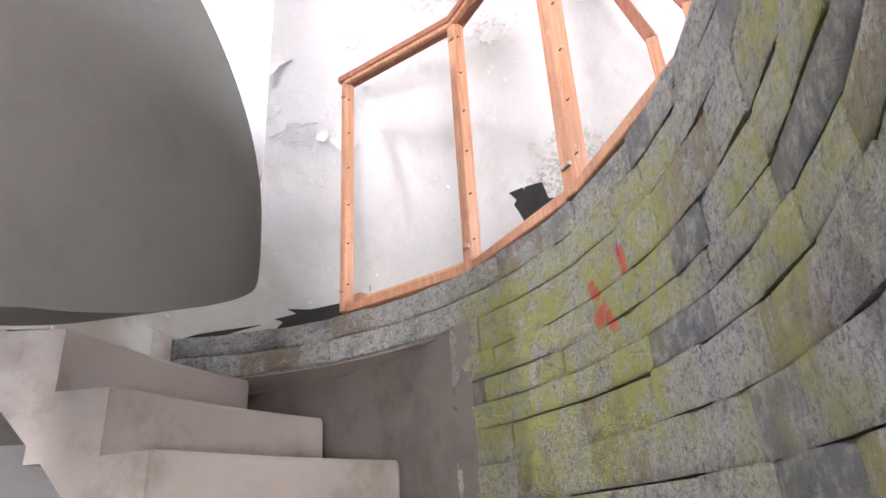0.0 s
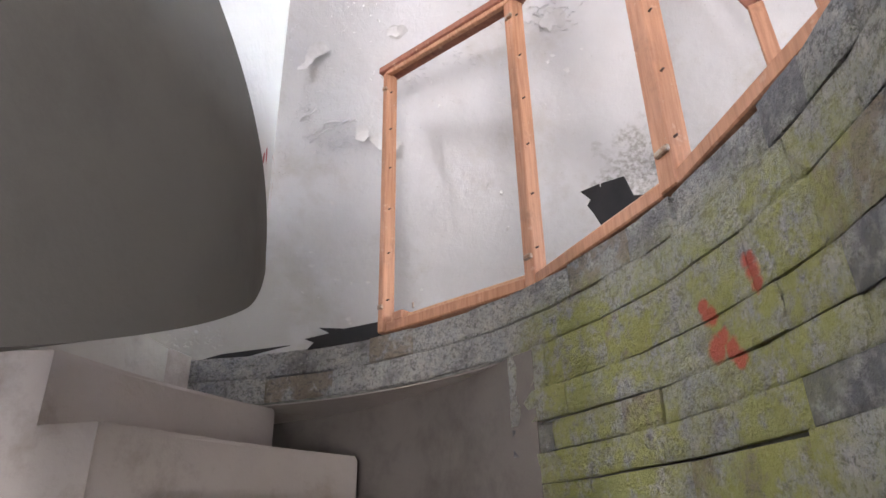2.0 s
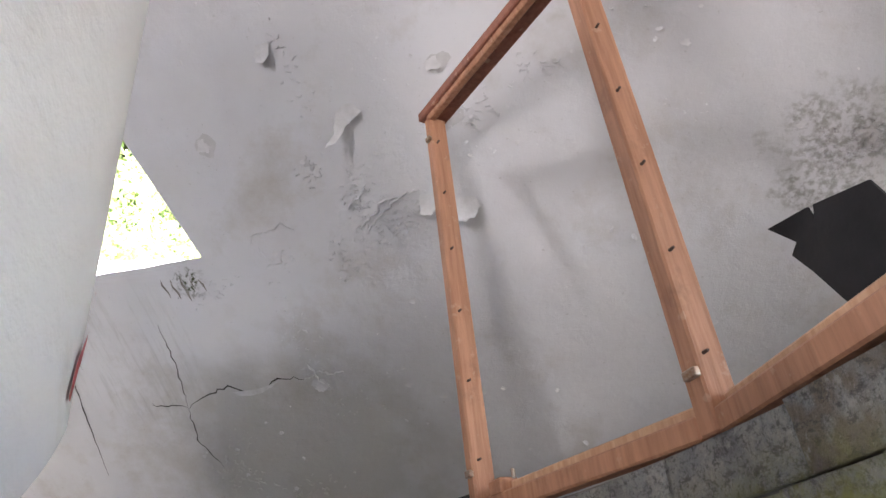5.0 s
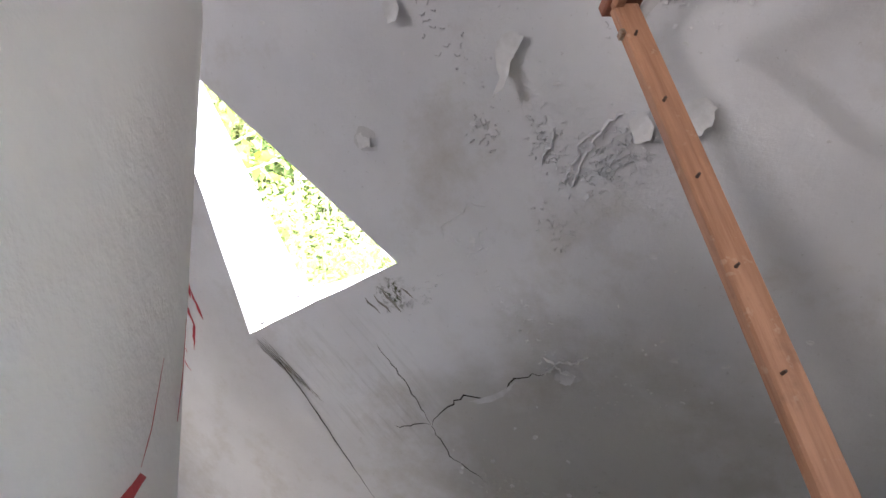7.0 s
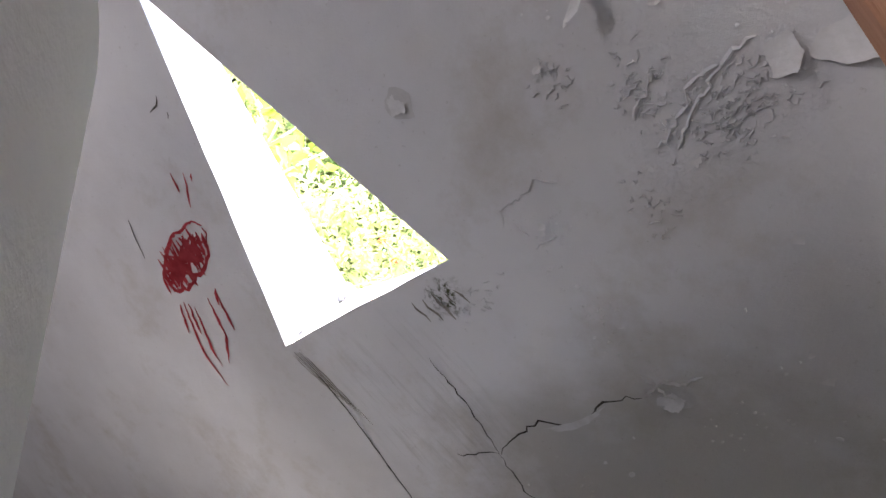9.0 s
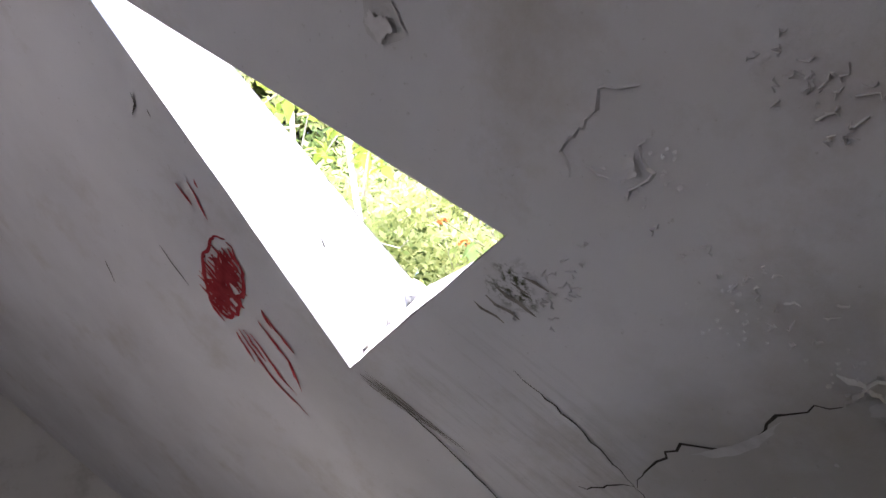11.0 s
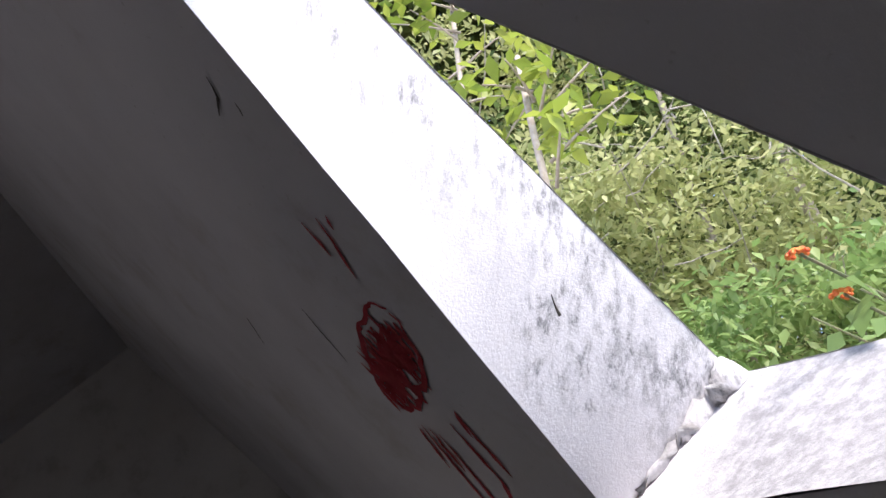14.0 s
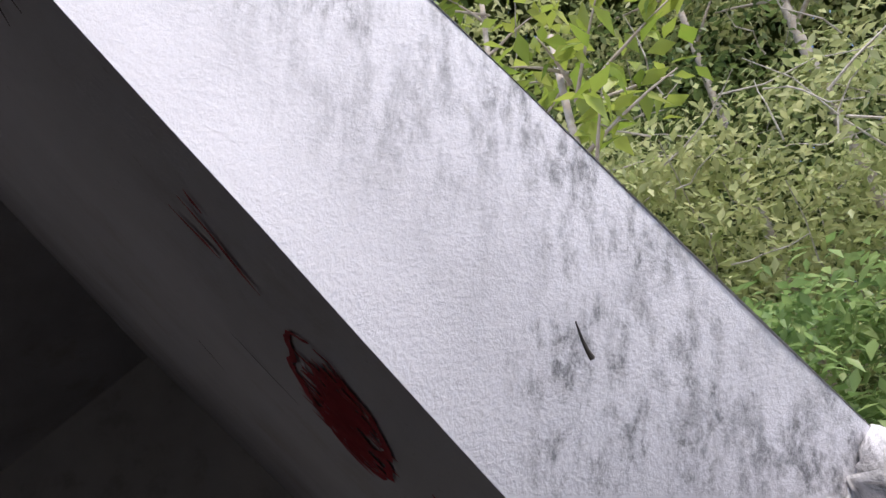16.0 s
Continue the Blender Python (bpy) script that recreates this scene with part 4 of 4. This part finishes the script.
def greenery(name, mat, label, cat, *args, **kw):
    c, s = clumps(*args, **kw)
    return tagged(new(name, leaf_cloud(name, c, s, mat, seed=args[-1])), label, cat, kind="stuff")


greenery("far_woods", LEAF_D, "deep green leafy crowns of the woods on the slope", "woods", 520, 150, (30, 100), (0, 60), (14, 18), 0.9, (0.3, 0.55), 3)
greenery("far_woods", LEAF_Y, "yellow-green leafy crowns of the woods on the slope", "woods", 150, 170, (35, 105), (2, 50), (10.5, 13), 0.55, (0.10, 0.22), 4)
greenery("undergrowth", LEAF_Y, "sunlit yellow-green shrub foliage behind the opening", "shrubs", 150, 110, (38, 74), (12, 38), (6.5, 9.5), 0.36, (0.08, 0.17), 5, flat=0.22)
greenery("undergrowth", LEAF_S, "fresh green low shrubs below the opening", "shrubs", 130, 120, (38, 76), (0, 22), (4.6, 6.8), 0.22, (0.08, 0.16), 6)
greenery("undergrowth", LEAF_D, "shaded green foliage between the shrubs", "shrubs", 130, 130, (38, 80), (0, 42), (8.5, 10.5), 0.45, (0.10, 0.18), 7)

# thin bare branches among the leaves
bm = bmesh.new()
for i in range(130):
    p = out_there(rng.uniform(42, 80), rng.uniform(8, 40), rng.uniform(6.0, 9.5))
    d = Vector((rng.uniform(-1, 1), rng.uniform(-1, 1), rng.uniform(-0.3, 0.9))).normalized()
    ln = rng.uniform(0.6, 1.8)
    pts = [p + d * ln * f + Vector((rng.uniform(-1, 1), rng.uniform(-1, 1), rng.uniform(-1, 1))) * 0.05 for f in (0, 0.25, 0.5, 0.75, 1)]
    tube(bm, pts, rng.uniform(0.006, 0.014), 0.004, 5)
tagged(part("branches", bm, TWIG), "thin grey bare branches tangled in the shrubs", "branches", kind="stuff")


def tree(az, el_top, dist, radius, lean, leaves, size, mat, label, seed, shape):
    r = random.Random(seed)
    top = out_there(az, el_top, dist)
    foot = Vector((top.x + lean[0], top.y + lean[1], 0))
    foot.z = ground_z(foot.x, foot.y) - 0.1
    root = tagged(new("tree"), label, "tree")
    root.location = foot
    bm = bmesh.new()
    trunk = [foot.lerp(top, f) + Vector((math.sin(f * 5) * 0.06, math.cos(f * 4) * 0.05, 0)) for f in [i / 10 for i in range(11)]]
    tube(bm, trunk, radius, radius * 0.55, 9)
    cs, ss = [], []
    for i in range(9):
        f = r.uniform(0.78, 1.0)
        p = foot.lerp(top, f)
        d = Vector((r.uniform(-1, 1), r.uniform(-1, 1), r.uniform(0.1, 0.8))).normalized()
        ln = r.uniform(0.5, 1.1) * leaves[1]
        pts = [p + d * ln * g + Vector((0, 0, -0.12 * g * g)) for g in (0, 0.35, 0.7, 1)]
        tube(bm, pts, radius * 0.35, radius * 0.1, 5)
        for _ in range(leaves[0]):
            g = r.uniform(0.35, 1.1)
            q = p + d * ln * g + Vector((r.gauss(0, 1), r.gauss(0, 1), r.gauss(0, 0.7))) * 0.12 * leaves[1]
            cs.append(q), ss.append(r.uniform(*size))
    ob = part("trunk", bm, BARK, root, smooth=True)
    ob.location = -foot
    cr = new("crown", leaf_cloud("crown", [tuple(c) for c in cs], ss, mat, shape, seed=seed))
    cr.parent = root
    cr.location = -foot
    return root


tree(69.5, 47, 5.2, 0.045, (0.25, 0.1), (14, 0.9), (0.14, 0.26), LEAF_N, "slender pale-barked sapling with broad yellow-green leaves", 11, (1.0, 0.5))
tree(77, 52, 6.5, 0.04, (0.1, 0.0), (16, 1.0), (0.14, 0.24), LEAF_N, "second sapling with broad leaves over the opening", 12, (1.0, 0.5))
tree(47, 47, 10.2, 0.10, (-0.9, 0.5), (60, 1.9), (0.10, 0.2), LEAF_D, "pale-trunked forest tree with dark green crown", 13, (1.0, 0.45))
tree(56, 50, 11.2, 0.07, (-0.7, 0.4), (60, 1.8), (0.10, 0.2), LEAF_D, "thin forest tree with dark green crown", 14, (1.0, 0.45))


# broken mortar at the corner of the sill
def lump(name, centre, size, mat, label, seed):
    bm = bmesh.new()
    bmesh.ops.create_icosphere(bm, subdivisions=3, radius=1.0)
    for v in bm.verts:
        k = 1 + 0.35 * noise.noise(v.co * 1.7 + Vector((seed, 0, 0))) + 0.12 * noise.noise(v.co * 5)
        v.co = Vector((v.co.x * size[0], v.co.y * size[1], v.co.z * size[2])) * k
    bmesh.ops.translate(bm, vec=centre, verts=bm.verts)
    return tagged(part(name, bm, mat, smooth=True), label, "rubble")


bm = bmesh.new()
a0, a1 = roof_pt(-2.50, 1.945, -0.06), roof_pt(-2.375, 1.935, -0.30)
tube(bm, [a0.lerp(a1, i / 9) + Vector((0, 0, 0.004 * math.sin(i * 2.3))) for i in range(10)], 0.008, 0.034, 9)
for v in bm.verts:
    v.co += 0.006 * Vector((noise.noise(v.co * 40), noise.noise(v.co * 40 + Vector((7, 0, 0))), noise.noise(v.co * 40 + Vector((0, 9, 0)))))
tagged(part("mortar_fillet", bm, REVEAL, smooth=True), "rough grey mortar fillet in the sill corner", "mortar", kind="structure")
lump("broken_brick", roof_pt(-2.27, 1.86, -0.27), (0.025, 0.035, 0.02), OCHRE, "broken ochre brick end on the sill", 5)


chip = bmesh.new()
tube(chip, [(-2.266, 2.728, 4.002), (-2.277, 2.734, 3.989), (-2.284, 2.739, 3.981), (-2.290, 2.744, 3.975)], 0.0008, 0.003, 7)
tagged(part("dark_chip", chip, CRACK), "small dark chip broken out of the white reveal", "mark", kind="structure")


# flowering shrub at the sill
def flower_shrub(foot, tips, label, seed, flowers=True):
    r = random.Random(seed)
    foot = Vector(foot)
    root = tagged(new("flowering_shrub"), label, "shrub")
    root.location = foot
    for tip in tips:
        tip = Vector(tip)
        knee = tip + Vector((-0.06, 0.50, -0.40))
        pts = [foot.lerp(knee, i / 4) for i in range(5)] + [knee.lerp(tip, f) + Vector((0.012 * math.sin(f * 7 + seed), 0, 0.03 * math.sin(f * 3.1))) for f in (0.25, 0.5, 0.75, 1)]
        bm = bmesh.new()
        tube(bm, pts, 0.006, 0.0025, 6)
        st = part("stem", bm, STEMG, root)
        st.location = -foot
        cs, ss = [], []
        for f in [0.08 * i for i in range(12)]:
            for _ in range(2):
                cs.append(knee.lerp(tip, f) + Vector((r.uniform(-1, 1), r.uniform(-1, 1), 0)) * 0.008 + Vector((0, 0, 0.03 * math.sin(f * 3.1)))), ss.append(r.uniform(0.05, 0.10))
        lf = new("leaves", leaf_cloud("leaves", [tuple(c) for c in cs], ss, LEAF_S, (1.0, 0.55), 0.6, seed))
        lf.parent, lf.location = root, -foot
        if flowers:
            fb = bmesh.new()
            for i in range(26):
                d = Vector((r.gauss(0, 1), r.gauss(0, 1), abs(r.gauss(0, 0.8)))).normalized()
                p = tip + Vector((d.x * 0.016, d.y * 0.016, d.z * 0.009))
                bmesh.ops.create_icosphere(fb, subdivisions=1, radius=0.0042, matrix=Matrix.Translation(p))
            fl = part("blossom", fb, ORANGE, root, "orange-red flower head")
            fl.location = -foot
    return root


flower_shrub((-3.3, 6.6, ground_z(-3.3, 6.6)), [(-2.115, 3.06, 3.975), (-2.16, 3.14, 3.93)], "green flowering shrub with orange-red flower heads", 21)
flower_shrub((-3.7, 6.8, ground_z(-3.7, 6.8)), [(-2.4, 3.4, 4.06), (-2.62, 3.45, 4.1), (-2.55, 3.7, 4.2)], "leafy green shrub beside the sill", 22, False)

# ---------------- stones of the stairwell wall ----------------
def stone_mesh(seed):
    """A squared rough block, one metre on each side, face towards -y."""
    r = random.Random(seed)
    nx, nz = 4, 3
    verts, faces = [], []
    for k in range(nz + 1):
        for i in range(nx + 1):
            x, z = i / nx - 0.5, k / nz - 0.5
            rim = i in (0, nx) or k in (0, nz)
            verts.append((x + (0 if i in (0, nx) else r.uniform(-0.05, 0.05)), (-0.49 if rim else -0.5) + r.uniform(-0.05, 0.05), z + (0 if k in (0, nz) else r.uniform(-0.06, 0.06))))
    w = nx + 1
    for k in range(nz):
        for i in range(nx):
            faces.append((k * w + i, k * w + i + 1, (k + 1) * w + i + 1, (k + 1) * w + i))
    b = len(verts)
    verts += [(-0.5, 0.5, -0.5), (0.5, 0.5, -0.5), (0.5, 0.5, 0.5), (-0.5, 0.5, 0.5)]
    faces += [tuple(range(nx, -1, -1)) + (b, b + 1), tuple(nz * w + i for i in range(nx + 1)) + (b + 2, b + 3), tuple(k * w for k in range(nz + 1)) + (b + 3, b), tuple(k * w + nx for k in range(nz, -1, -1)) + (b + 1, b + 2)]
    me = mesh_of("stone", verts, faces, STONE)
    for p in me.polygons:
        p.use_smooth = len(p.vertices) == 4 and p.index < nx * nz
    return me


KINDS = [stone_mesh(60 + i) for i in range(10)]
COURSES = [2.355, 2.262, 2.168, 2.045, 1.955, 1.878, 1.80, 1.69, 1.575, 1.46, 1.35, 1.23, 1.1]
rs = random.Random(9)
for hi, lo in zip(COURSES, COURSES[1:]):
    a = -33.5 + rs.uniform(-3, 0)
    last = 89.5 if lo > 2.16 else 43.5
    while a < last:
        w = rs.uniform(0.13, 0.34)
        da = min(math.degrees(w / R_OUT), last - a)
        if last - a - da < 4:
            da = last - a
        mid = a + da / 2
        ob = new("stone", rs.choice(KINDS))
        ob.parent = band if mid > 44 else back
        ww = radians(da) * R_OUT - 0.001
        proud = rs.uniform(0.0, 0.006)
        ob.matrix_basis = Matrix.Translation(polar(mid, R_OUT + 0.024 - proud, (hi + lo) / 2 + rs.uniform(-0.003, 0.003))) @ Matrix.Rotation(radians(mid - 90), 4, "Z") @ Matrix.Rotation(radians(rs.uniform(-0.4, 0.4)), 4, "Y") @ Matrix.Diagonal((ww * rs.choice((1, -1)), 0.04, hi - lo - rs.uniform(0.001, 0.006), 1))
        a += da
